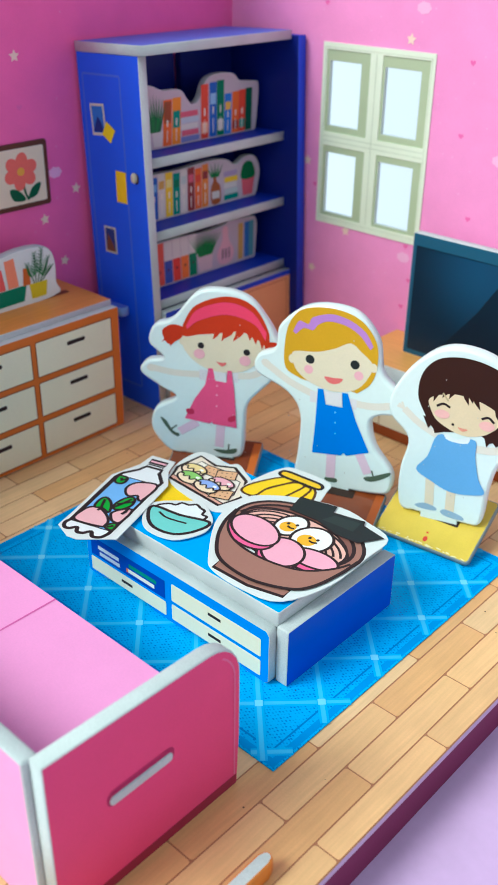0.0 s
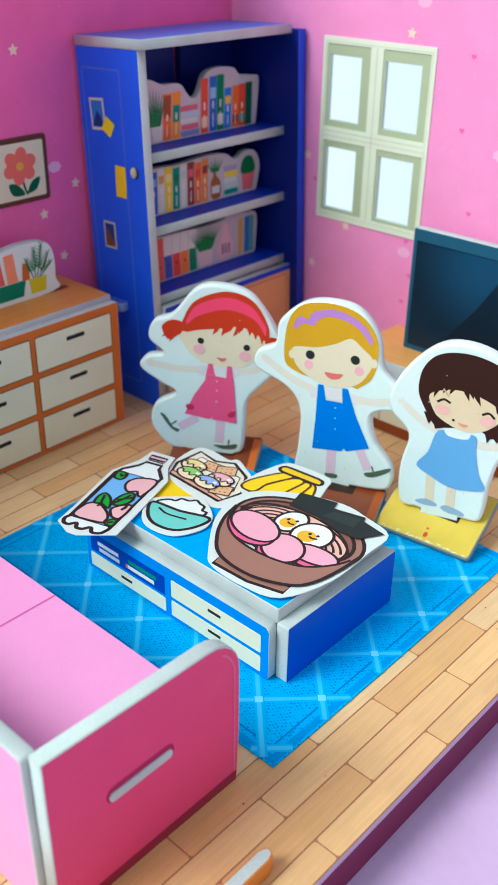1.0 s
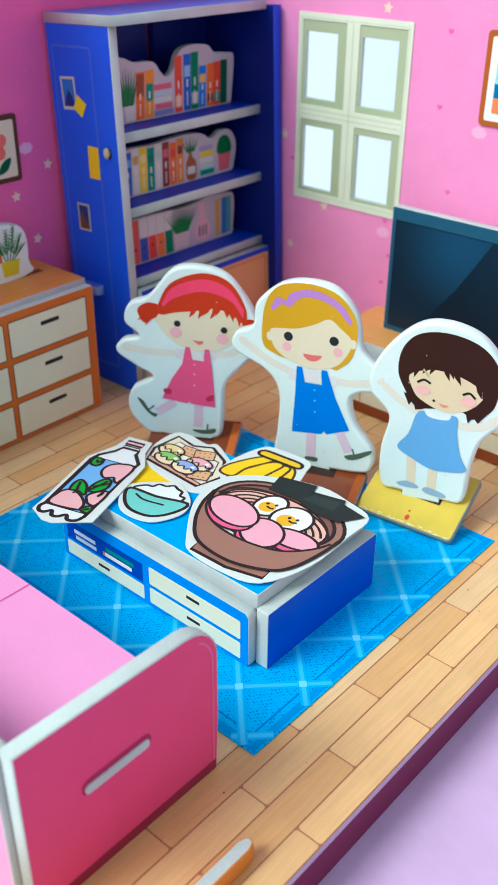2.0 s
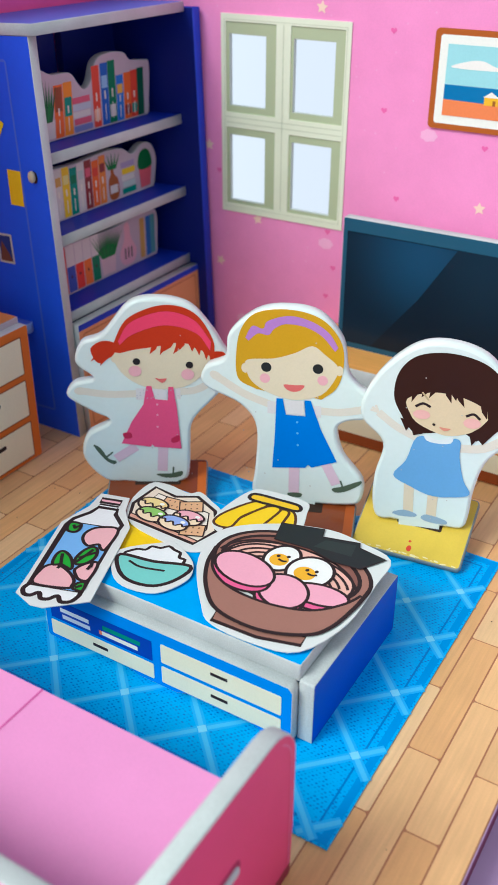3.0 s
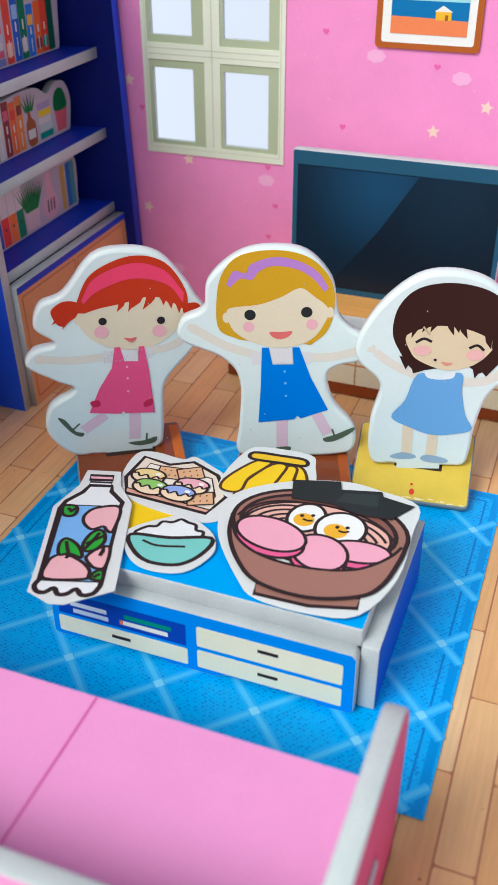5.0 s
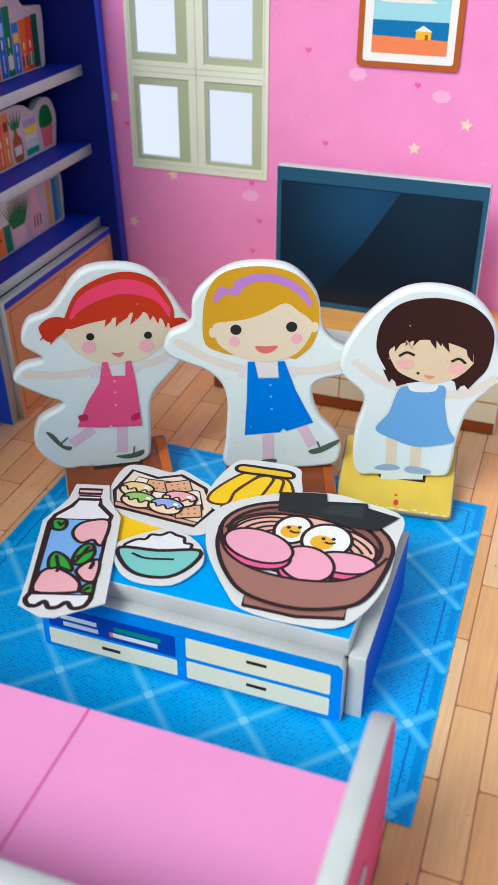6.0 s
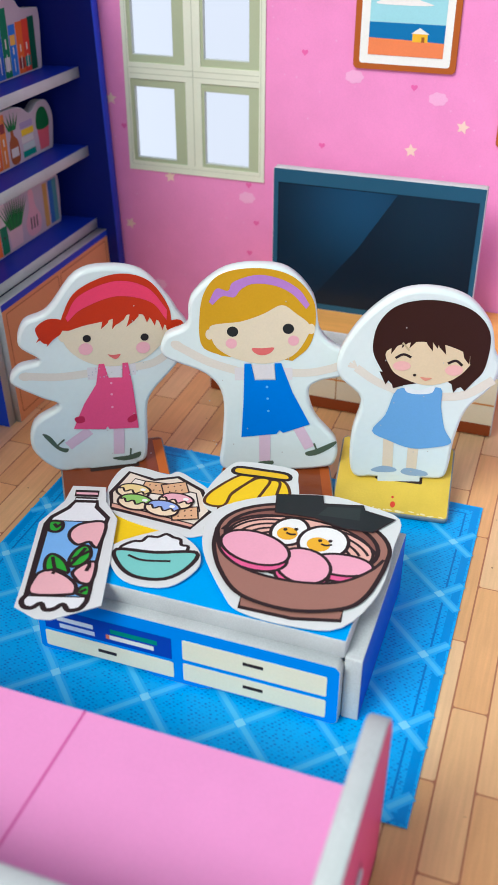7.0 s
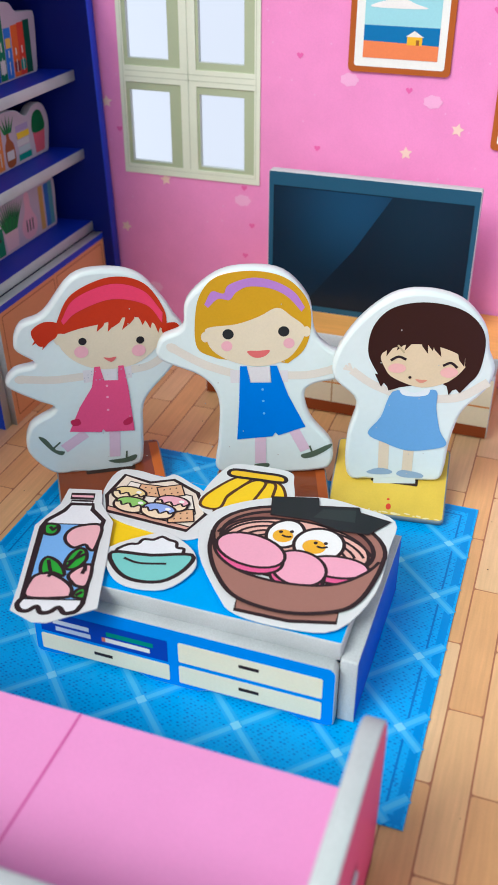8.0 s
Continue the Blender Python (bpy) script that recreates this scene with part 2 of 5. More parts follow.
# north wall, cut through by the four window holes
WALL_N, WALL_W = 28.2, -19.85
PANES = [(-16.27, 7.02, -15.24, 8.68), (-14.5, 7.02, -13.4, 8.68), (-16.27, 4.66, -15.24, 6.33), (-14.5, 4.66, -13.4, 6.33)]
wall = tagged(new("wall_north"), "bright pink foam wall printed with hearts, stars and clouds", "wall", kind="structure")
xs, zs = [WALL_W - 0.3, -16.27, -15.24, -14.5, -13.4, FLOOR_EDGE], [-0.28, 4.66, 6.33, 7.02, 8.68, 14.5]
bm = fresh()
for i in range(5):
    for j in range(5):
        if not (i in (1, 3) and j in (1, 3)):
            block(bm, (xs[i], WALL_N, zs[j]), (xs[i + 1], WALL_N + 0.1, zs[j + 1]))
bmesh.ops.remove_doubles(bm, verts=bm.verts, dist=1e-5)
part("wall_board", bm, PINK_N, wall)


def heart(cx, cy, s):
    return [(cx + s * 0.062 * 16 * math.sin(t) ** 3, cy + s * 0.062 * (13 * math.cos(t) - 5 * math.cos(2 * t) - 2 * math.cos(3 * t) - math.cos(4 * t))) for t in (2 * math.pi * i / 20 for i in range(20))]


def star(cx, cy, s, turn=90):
    return [(cx + s * (1 if i % 2 == 0 else 0.5) * math.cos(radians(turn + 36 * i)), cy + s * (1 if i % 2 == 0 else 0.5) * math.sin(radians(turn + 36 * i))) for i in range(10)]


def cloud(cx, cy, s):
    return [(cx + s * (1 + 0.07 * math.cos(7 * a)) * math.cos(a), cy + 0.68 * s * (1 + 0.07 * math.cos(7 * a)) * math.sin(a)) for a in (2 * math.pi * i / 42 for i in range(42))]


HEART, STAR, CLOUD = ink(236, 104, 174), ink(249, 212, 198), ink(247, 178, 218)
for x, z in ((-12.12, 7.32), (-9.67, 6.76), (-12.02, 9.01), (-11.65, 5.36), (-16.60, 5.38), (-13.38, 2.57), (-13.41, 4.26), (-8.03, 8.42), (-7.11, 4.67), (-16.46, 10.05), (-13.21, 3.35)):
    patch("printed_heart", heart(x, z, 0.075), -(WALL_N - 0.006), facing_south, HEART, wall)
for x, z, t in ((-8.55, 6.02, 80), (-9.62, 5.43, 95), (-15.44, 4.26, 100), (-16.59, 2.95, 70), (-13.80, 9.38, 85), (-16.90, 5.99, 90), (-7.06, 3.04, 75), (-6.30, 6.70, 90)):
    patch("printed_star", star(x, z, 0.15, t), -(WALL_N - 0.006), facing_south, STAR, wall)
for x, z in ((-10.99, 6.89), (-9.14, 6.56), (-13.45, 3.95), (-13.51, 10.10), (-15.87, 1.39), (-6.91, 7.71)):
    patch("printed_cloud", cloud(x, z, 0.2), -(WALL_N - 0.006), facing_south, CLOUD, wall)

wall = tagged(new("wall_west"), "pink foam wall printed with stars beside the bookcase", "wall", kind="structure")
bm = fresh()
block(bm, (WALL_W - 0.28, 6.5, -0.28), (WALL_W, WALL_N, 14.5))
part("wall_board", bm, speckled("deep_pink_wallpaper", (246, 104, 174), (240, 150, 200), 330, 0.02, 0.1), wall)
for y, z, t in ((22.3, 5.72, 80), (21.24, 5.1, 95), (21.75, 3.9, 75), (20.8, 9.05, 90), (19.0, 8.4, 80), (17.6, 5.0, 70)):
    patch("printed_star", star(y, z, 0.15, t), WALL_W + 0.006, facing_east, STAR, wall)
for y, z in ((20.8, 7.9), (22.6, 7.6), (19.6, 8.9)):
    patch("printed_heart", heart(y, z, 0.085), WALL_W + 0.006, facing_east, HEART, wall)
patch("printed_cloud", cloud(21.68, 6.22, 0.2), WALL_W + 0.006, facing_east, CLOUD, wall)

# window: printed frame round four real holes
window = tagged(new("window_1"), "cream and sage printed sash window with four cut-out panes", "window", kind="structure")
SAGE, IVORY, MOULD = ink(182, 190, 158), ink(232, 234, 214), ink(204, 208, 186)
WX0, WX1, WZ0, WZ1 = -16.5, -13.02, 4.36, 9.12
h = -(WALL_N - 0.008)
bars = {"window_frame": [rect(WX0, WZ0, WX0 + 0.14, WZ1), rect(WX1 - 0.14, WZ0, WX1, WZ1), rect(WX0 + 0.14, WZ1 - 0.17, WX1 - 0.14, WZ1), rect(WX0 + 0.14, WZ0, WX1 - 0.14, WZ0 + 0.22)],
        "mullion": [rect(-14.96, WZ0 + 0.22, -14.57, WZ1 - 0.17)], "transom": [rect(WX0 + 0.14, 6.5, -14.96, 6.86), rect(-14.57, 6.5, WX1 - 0.14, 6.86)]}
for name, rs in bars.items():
    bm = fresh()
    for r_ in rs:
        slab(bm, r_, -WALL_N, -(WALL_N - 0.03), facing_south, 0, 0)
    part(name, bm, IVORY, window)
bm = fresh()
stroke(bm, [(-14.765, WZ0 + 0.22), (-14.765, WZ1 - 0.17)], 0.025, -(WALL_N - 0.034), facing_south)
for z in (6.62, 6.75):
    stroke(bm, [(WX0 + 0.14, z), (WX1 - 0.14, z)], 0.02, -(WALL_N - 0.034), facing_south)
stroke(bm, [(WX0 + 0.1, WZ0 + 0.14), (WX1 - 0.1, WZ0 + 0.14), (WX1 - 0.1, WZ1 - 0.12), (WX0 + 0.1, WZ1 - 0.12)], 0.02, -(WALL_N - 0.034), facing_south, True)
part("moulding_line", bm, MOULD, window)
for k, (x0, z0, x1, z1) in enumerate(PANES):
    ox0, ox1 = (WX0 + 0.14, -14.96) if k % 2 == 0 else (-14.57, WX1 - 0.14)
    oz0, oz1 = (6.86, WZ1 - 0.17) if k < 2 else (WZ0 + 0.22, 6.5)
    bm = fresh()
    for r_ in (rect(ox0, oz0, x0, oz1), rect(x1, oz0, ox1, oz1), rect(x0, oz0, x1, z0), rect(x0, z1, x1, oz1)):
        if r_[1][0] - r_[0][0] > 0.01 and r_[2][1] - r_[1][1] > 0.01:
            fill(bm, r_, h, facing_south)
    part("sash", bm, SAGE, window, "sage green printed sash")
    bm = fresh()
    block(bm, (x0 - 0.002, WALL_N - 0.004, z0), (x0 + 0.012, WALL_N + 0.098, z1))
    block(bm, (x1 - 0.012, WALL_N - 0.004, z0), (x1 + 0.002, WALL_N + 0.098, z1))
    block(bm, (x0, WALL_N - 0.004, z0 - 0.002), (x1, WALL_N + 0.098, z0 + 0.012))
    block(bm, (x0, WALL_N - 0.004, z1 - 0.012), (x1, WALL_N + 0.098, z1 + 0.002))
    part("pane_edge", bm, surface("grey_foam_cut", (196, 200, 196), rough=0.7), window, "cut foam edge of the pane")

# ---- rug ----
RX0, RY0, RX1, RY1 = -15.06, 15.28, -6.63, 22.95
rug = thing("rug", "bright blue plaid rug printed with white diagonal lines", "rug")
bm = fresh()
slab(bm, rect(RX0, RY0, RX1, RY1), 0.006, 0.03, lying, 0, 0)
part("rug_sheet", bm, speckled("blue_rug_print", (30, 170, 244), (2, 106, 206), 1250, 0.15, 0.4, (1, 1.5, 1), loose=0.3), rug)
BAND, CORE, CROSS = ink(52, 174, 245), ink(84, 190, 247), ink(132, 212, 250)
q = 0.03


def clipped(p, d, box):
    t0, t1 = -99.0, 99.0
    for i in (0, 1):
        a, b = (box[i] - p[i]) / d[i], (box[i + 2] - p[i]) / d[i]
        t0, t1 = max(t0, min(a, b)), min(t1, max(a, b))
    return ((p[0] + d[0] * t0, p[1] + d[1] * t0), (p[0] + d[0] * t1, p[1] + d[1] * t1)) if t1 - t0 > 0.15 else None


inner = (RX0 + q, RY0 + q, RX1 - q, RY1 - q)
for sgn in (1, -1):
    for k in range(-14, 15):
        seg = clipped((-9.35 + 1.555 * k, 16.22), (1, 1.0 * sgn), inner)
        if seg:
            band = line("plaid_line", seg, 0.17, 0.0345 if sgn > 0 else 0.0375, lying, BAND, rug, label="pale blue woven band")
            line("band_core", seg, 0.08, 0.036 if sgn > 0 else 0.039, lying, CORE, band)
# the bands cross in paler squares
for k in range(-14, 15):
    for m in range(-14, 15):
        x, y = -9.35 + 1.555 * (k + m) / 2, 16.22 + 1.555 * (m - k) / 2
        if inner[0] + 0.15 < x < inner[2] - 0.15 and inner[1] + 0.15 < y < inner[3] - 0.15:
            patch("band_crossing", turned(rect(x - 0.07, y - 0.07, x + 0.07, y + 0.07), 45, (x, y)), 0.0405, lying, CROSS, rug)
bm = fresh()
stroke(bm, rect(RX0 + 0.3, RY0 + 0.3, RX1 - 0.3, RY1 - 0.3), 0.05, 0.033, lying, True)
part("border_line", bm, ink(4, 122, 208), rug, "darker blue border line")
bm = fresh()
stroke(bm, rect(RX0 + 0.11, RY0 + 0.11, RX1 - 0.11, RY1 - 0.11), 0.2, 0.0325, lying, True)
part("border", bm, ink(6, 144, 226), rug, "plain blue border")

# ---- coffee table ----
# the third blue carries painted shade for the side and back panels
BLUE_T, BLUE_F, BLUE_T_SHADE = ink(0, 164, 244), ink(0, 136, 236), ink(0, 76, 206)
table = thing("coffee_table", "blue foam toy coffee table with cream printed drawers on the rug", "table", (-0.1, 0, 0))
TX1, TY0, TY1, TZ = -7.6, 16.66, 20.02, 1.53
bm = fresh()
slab(bm, rounded(-12.62, TY0 + 0.22, -7.86, TY1 - 0.05, 0.04), 1.2, TZ, lying, 0, 1, r=0.02)
part("tabletop", bm, [BLUE_T, FOAM], table, "blue printed top with white foam edge")
front = [(-12.86, 0.1), (-12.8, 0.035), (-12.5, 0.035), (-12.2, 0.11), (-11.05, 0.11), (-10.85, 0.035), (-10.05, 0.035), (-9.85, 0.11), (-8.6, 0.11), (-8.4, 0.035), (-7.95, 0.035), (-7.87, 0.1), (-7.87, 1.13), (-7.95, 1.22), (-12.78, 1.22), (-12.86, 1.13)]
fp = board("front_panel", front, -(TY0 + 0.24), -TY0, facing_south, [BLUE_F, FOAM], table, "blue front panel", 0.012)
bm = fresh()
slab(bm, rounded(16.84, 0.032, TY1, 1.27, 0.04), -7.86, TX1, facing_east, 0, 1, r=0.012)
part("side_panel", bm, [BLUE_T_SHADE, FOAM], table, "blue side panel with shade in its colour and white foam edge")
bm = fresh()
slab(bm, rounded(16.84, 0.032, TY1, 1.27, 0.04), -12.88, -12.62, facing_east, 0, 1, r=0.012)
part("side_panel", bm, [BLUE_T_SHADE, FOAM], table)
board("back_panel", rounded(-12.6, 0.032, -7.88, 1.2, 0.04), -(TY1 - 0.05), -(TY1 - 0.3), facing_south, [BLUE_T_SHADE, FOAM], table)
hf = -(TY0 - 0.006)
for x0, z0, x1, z1 in ((-10.34, 0.58, -8.06, 0.98), (-10.34, 0.14, -8.06, 0.5), (-12.74, 0.13, -10.5, 0.46)):
    bm = fresh()
    slab(bm, rounded(x0, z0, x1, z1, 0.03), -TY0, hf, facing_south, 0, 0)
    d = part("drawer", bm, CREAM, table, "cream printed drawer front")
    xm = (-9.2 if x0 > -11 else -11.64)
    bm = fresh()
    slab(bm, rect(xm - 0.16, z1 - 0.19, xm + 0.16, z1 - 0.13), hf, hf + 0.006, facing_south, 0, 0)
    part("handle", bm, INK, d, "thin dark printed handle")
patch("niche", rect(-12.72, 0.52, -10.52, 0.95), -(TY0 - 0.004), facing_south, ink(10, 62, 176), table, "dark blue open compartment")
for x0, x1, z, c in ((-12.5, -11.86, 0.72, (226, 232, 240)), (-12.46, -11.84, 0.58, (206, 214, 232)), (-11.56, -10.76, 0.73, (16, 140, 120)), (-11.62, -10.82, 0.6, (236, 232, 224))):
    patch("printed_book", rect(x0, z, x1, z + 0.09), hf, facing_south, ink(*c), table)
patch("printed_book", rect(-11.64, 0.6, -11.58, 0.69), hf + 0.002, facing_south, ink(230, 120, 90), table)
patch("place_mat", turned(rect(-12.5, 17.8, -11.3, 19.1), -14, (-11.9, 18.4)), TZ + 0.006, lying, ink(248, 208, 20), table, "yellow printed mat")

# ---- sofa ----
sofa = thing("sofa", "pink foam toy sofa with a flat seat and rounded arm", "sofa")
SEAT, ARM = ink(240, 156, 212), ink(228, 66, 126)
board("seat", rect(-17.4, 11.55, -7.16, 14.3), 1.55, 1.8, lying, [SEAT, FOAM], sofa, "light pink seat top")
line("seam", [(-10.76, 11.55), (-10.76, 14.3)], 0.035, 1.805, lying, ink(214, 96, 168), sofa)
line("seam", [(-14.0, 11.55), (-14.0, 14.3)], 0.035, 1.805, lying, ink(214, 96, 168), sofa)
board("front_panel", rect(-17.4, 0, -7.16, 1.55), -14.3, -14.04, facing_south, [SEAT, FOAM], sofa)
board("backrest", rounded(-17.38, 0, -7.2, 3.02, 0.06), -11.45, -11.2, facing_south, [SEAT, FOAM], sofa, "pink back panel with white edge", 0.03)
arm = [(11.3, 0.0), (14.74, 0.0), (14.8, 1.0), (14.8, 2.2)] + [(14.15 + 0.65 * math.cos(radians(a)), 2.3 + 0.68 * math.sin(radians(a))) for a in range(10, 91, 16)] + [(11.3, 3.06)]
for x in (-7.19, -17.65):
    a = board("armrest", arm, x, x + 0.26, facing_east, [ARM, FOAM], sofa, "deep pink arm panel with white foam edge", 0.025)
    patch("base_stripe", [(11.3, 0.0), (14.72, 0.0), (14.73, 0.2), (11.3, 0.2)], x + 0.264, facing_east, ink(150, 34, 70), a)
    line("arm_line", [(14.68, 0.22), (14.68, 2.2)] + [(14.12 + 0.56 * math.cos(radians(t)), 2.25 + 0.6 * math.sin(radians(t))) for t in range(10, 60, 12)], 0.03, x + 0.265, facing_east, ink(226, 110, 156), a)
    patch("slot", rounded(12.22, 1.56, 13.44, 1.84, 0.12), x + 0.264, facing_east, ink(172, 26, 92), a, "dark slot in the arm")
    bm = fresh()
    slab(bm, rounded(12.26, 1.58, 13.4, 1.74, 0.07), x + 0.2, x + 0.29, facing_east, 0, 0, r=0.02)
    part("tab", bm, FOAM, a, "white foam tab in the slot")

# ---- bookcase ----
# the case leans back a little
LEAN = pose(-17.12 * CM, 0, 0, 0, -2.2) @ pose(17.12 * CM, 0, 0)
case = thing("bookcase", "tall blue foam bookcase with white-edged shelves in the corner", "bookcase")
case.matrix_world = LEAN
# the case's inner shade is put into darker blues: far side, back, shelves
BLUE_B, BLUE_B_SHADE = ink(40, 92, 238), ink(10, 28, 120)
BX0, BX1, BY0, BZ = -19.4, -17.12, 22.53, 9.12
side = board("side_panel", rect(BX0, 0, BX1, BZ), -(BY0 + 0.25), -BY0, facing_south, [BLUE_B, FOAM], case, "blue side panel printed as a door", 0.012)
board("side_panel", rect(BX0, 0, -16.72, BZ + 0.1), -28.12, -27.82, facing_south, [BLUE_B_SHADE, ink(34, 64, 196)], case, "blue side panel", 0.012)
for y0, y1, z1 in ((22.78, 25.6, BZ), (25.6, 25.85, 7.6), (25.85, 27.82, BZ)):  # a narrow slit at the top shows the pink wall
    board("back_panel", rect(y0, 0, y1, z1), BX0, BX0 + 0.2, facing_east, [BLUE_B_SHADE, BLUE_B_SHADE], case)
# gloss on the top is put into its colour as a paler blue
bm = fresh()
slab(bm, rect(BX0, BY0 - 0.02, -16.95, 27.8), 9.13, 9.36, lying, 0, 1, r=0.015)
part("top_board", bm, [ink(84, 118, 222), FOAM], case, "blue top board with painted sheen and white foam edge")
for z in (6.75, 4.93, 3.12):
    bm = fresh()
    slab(bm, rect(BX0 + 0.2, 22.78, -17.24, 27.82), z - 0.24, z, lying, 0, 1, r=0.012)
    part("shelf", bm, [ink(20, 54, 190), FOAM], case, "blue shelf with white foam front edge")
cab = board("cabinet_front", rect(22.8, 0.0, 27.8, 2.86), -17.24, -16.99, facing_east, [ink(228, 160, 112), FOAM], case, "light brown printed cabinet front", 0.01)
patch("cabinet_stripe", rect(22.8, 2.7, 27.8, 2.85), -16.985, facing_east, ink(28, 66, 196), cab, "blue stripe along the top")
for y0, y1 in ((22.95, 25.22), (25.34, 27.66)):
    line("cabinet_joint", rounded(y0, 0.2, y1, 2.6, 0.05), 0.03, -16.985, facing_east, ink(186, 116, 74), cab, True)
hs = -(BY0 - 0.006)
line("door_panel_line", rounded(-19.22, 0.6, -17.83, 8.64, 0.05), 0.05, hs, facing_south, ink(78, 112, 226), side, True)
patch("photo", turned(rect(-19.02, 7.2, -18.48, 7.96), 3, (-18.75, 7.6)), hs, facing_south, ink(210, 206, 190), side, "small printed photo")
patch("photo_view", turned(rect(-18.96, 7.27, -18.54, 7.9), 3, (-18.75, 7.6)), hs + 0.003, facing_south, ink(52, 120, 206), side)
patch("photo_hill", [(-18.95, 7.28), (-18.56, 7.3), (-18.62, 7.52), (-18.76, 7.66), (-18.85, 7.5)], hs + 0.005, facing_south, ink(24, 52, 130), side)
patch("note", turned(rect(-18.56, 7.12, -18.20, 7.5), -32, (-18.38, 7.3)), hs + 0.006, facing_south, ink(240, 214, 30), side, "yellow sticky note")
patch("note", turned(rect(-18.25, 5.62, -17.86, 6.4), -2, (-18.05, 6.0)), hs, facing_south, ink(244, 200, 28), side, "yellow sticky note")
patch("photo", rect(-18.88, 4.22, -18.42, 4.92), hs, facing_south, ink(206, 200, 186), side, "small printed photo")
patch("photo_view", rect(-18.83, 4.27, -18.47, 4.87), hs + 0.003, facing_south, ink(38, 62, 130), side)
patch("photo_hill", [(-18.83, 4.27), (-18.47, 4.27), (-18.55, 4.45), (-18.75, 4.75)], hs + 0.005, facing_south, ink(120, 74, 56), side)
patch("knob", oval(-17.45, 6.3, 0.09, 0.13), hs + 0.004, facing_south, ink(60, 44, 40), side)
bm = fresh()
bmesh.ops.create_uvsphere(bm, u_segments=14, v_segments=8, radius=0.11, matrix=Matrix.Translation((-17.48, BY0 - 0.06, 6.32)) @ Matrix.Diagonal((0.8, 0.7, 1.2, 1)))
part("door_knob", bm, ink(206, 190, 160), side, "pale printed door knob")
bm = fresh()
slab(bm, rounded(-18.85, BY0 - 0.28, -18.10, BY0 + 0.02, 0.13), 2.62, 2.86, lying, 0, 1, r=0.03)
part("tab", bm, [ink(90, 120, 220), ink(150, 170, 220)], side, "blue foam tab through the side")

ORANGE, RED, TEAL, NAVY, GREEN, YELLOW, PALE, ROSE, MAROON, TAN = (232, 104, 44), (222, 70, 52), (20, 140, 124), (40, 96, 190), (16, 120, 84), (240, 200, 50), (214, 206, 204), (214, 92, 120), (140, 50, 56), (206, 160, 90)
BX = -18.0


def upright(ob, y0, y1, z, t, rgb, band=PALE, lean=0.04, low=0.66, high=0.84):
    b = patch("printed_book", [(y0, z), (y1, z), (y1 + lean, z + t), (y0 + lean, z + t)], BX + 0.004, facing_east, ink(*rgb), ob)
    if band:
        patch("spine_band", [(y0 + 0.03 + lean * low, z + t * low), (y1 - 0.03 + lean * low, z + t * low), (y1 - 0.03 + lean * high, z + t * high), (y0 + 0.03 + lean * high, z + t * high)], BX + 0.007, facing_east, ink(*band), b)
    for a, c, w in ((0.08, 0.34, 0.03), (0.42, 0.56, 0.05)) if band else ():
        y = (y0 + y1) / 2
        line("spine_mark", [(y + lean * a, z + t * a), (y + lean * c, z + t * c)], w, BX + 0.0075, facing_east, ink(232, 222, 210), b)


def stack(ob, y0, y1, z, rgbs, step=0.15):
    for k, rgb in enumerate(rgbs):
        patch("printed_book", rect(y0 + 0.03 * (k % 2), z + step * k, y1 - 0.02 * (k % 3), z + step * k + step - 0.02), BX + 0.004, facing_east, ink(*rgb), ob)


def tuft(ob, y, z, wide, tall, n, rgb=(34, 128, 60)):
    for k in range(n):
        a = (k - (n - 1) / 2) / n
        patch("printed_leaf", [(y + a * 0.5 * wide - 0.05, z), (y + a * 0.5 * wide + 0.05, z), (y + a * 1.6 * wide, z + tall * (1 - 0.5 * abs(a)))], BX + 0.008 + 0.0007 * k, facing_east, ink(rgb[0], rgb[1] - 14 * (k % 3), rgb[2]), ob)


def book_card(outline, detail):
    ob = thing("book_cutout", "foam cut-out of " + detail + " on shelf", "books", group="printed book rows")
    ob.matrix_world = LEAN @ pose(0, 0.15 * CM, 0)
    board("card", outline, BX - 0.22, BX, facing_east, [ink(196, 178, 190), FOAM], ob, "pale card backing", 0.02)
    return ob


z = 6.76
ob = book_card([(23.1, z), (27.3, z)] + curve([(27.36, z + 0.1), (27.5, z + 1.15), (27.3, z + 1.3), (26.75, z + 1.36), (26.5, z + 1.56), (25.9, z + 1.62), (25.45, z + 1.5), (25.2, z + 1.08), (24.95, z + 0.95), (24.75, z + 1.1), (24.5, z + 1.36), (23.9, z + 1.4), (23.5, z + 1.55), (23.1, z + 1.5)], 4), "bright books and a potted plant")
patch("printed_pot", [(23.5, z + 0.06), (23.8, z + 0.06), (23.86, z + 0.45), (23.45, z + 0.45)], BX + 0.004, facing_east, ink(*PALE), ob)
tuft(ob, 23.56, z + 0.42, 0.6, 0.95, 9)
upright(ob, 23.8, 24.1, z + 0.04, 1.12, ORANGE, (150, 70, 40), 0.1, 0.5, 0.96)
upright(ob, 24.12, 24.42, z + 0.04, 1.14, (236, 140, 40), TEAL, 0.1, 0.36, 0.72)
stack(ob, 24.46, 25.12, z + 0.05, [(120, 130, 190), ROSE, PALE, (190, 196, 210), ROSE], 0.155)
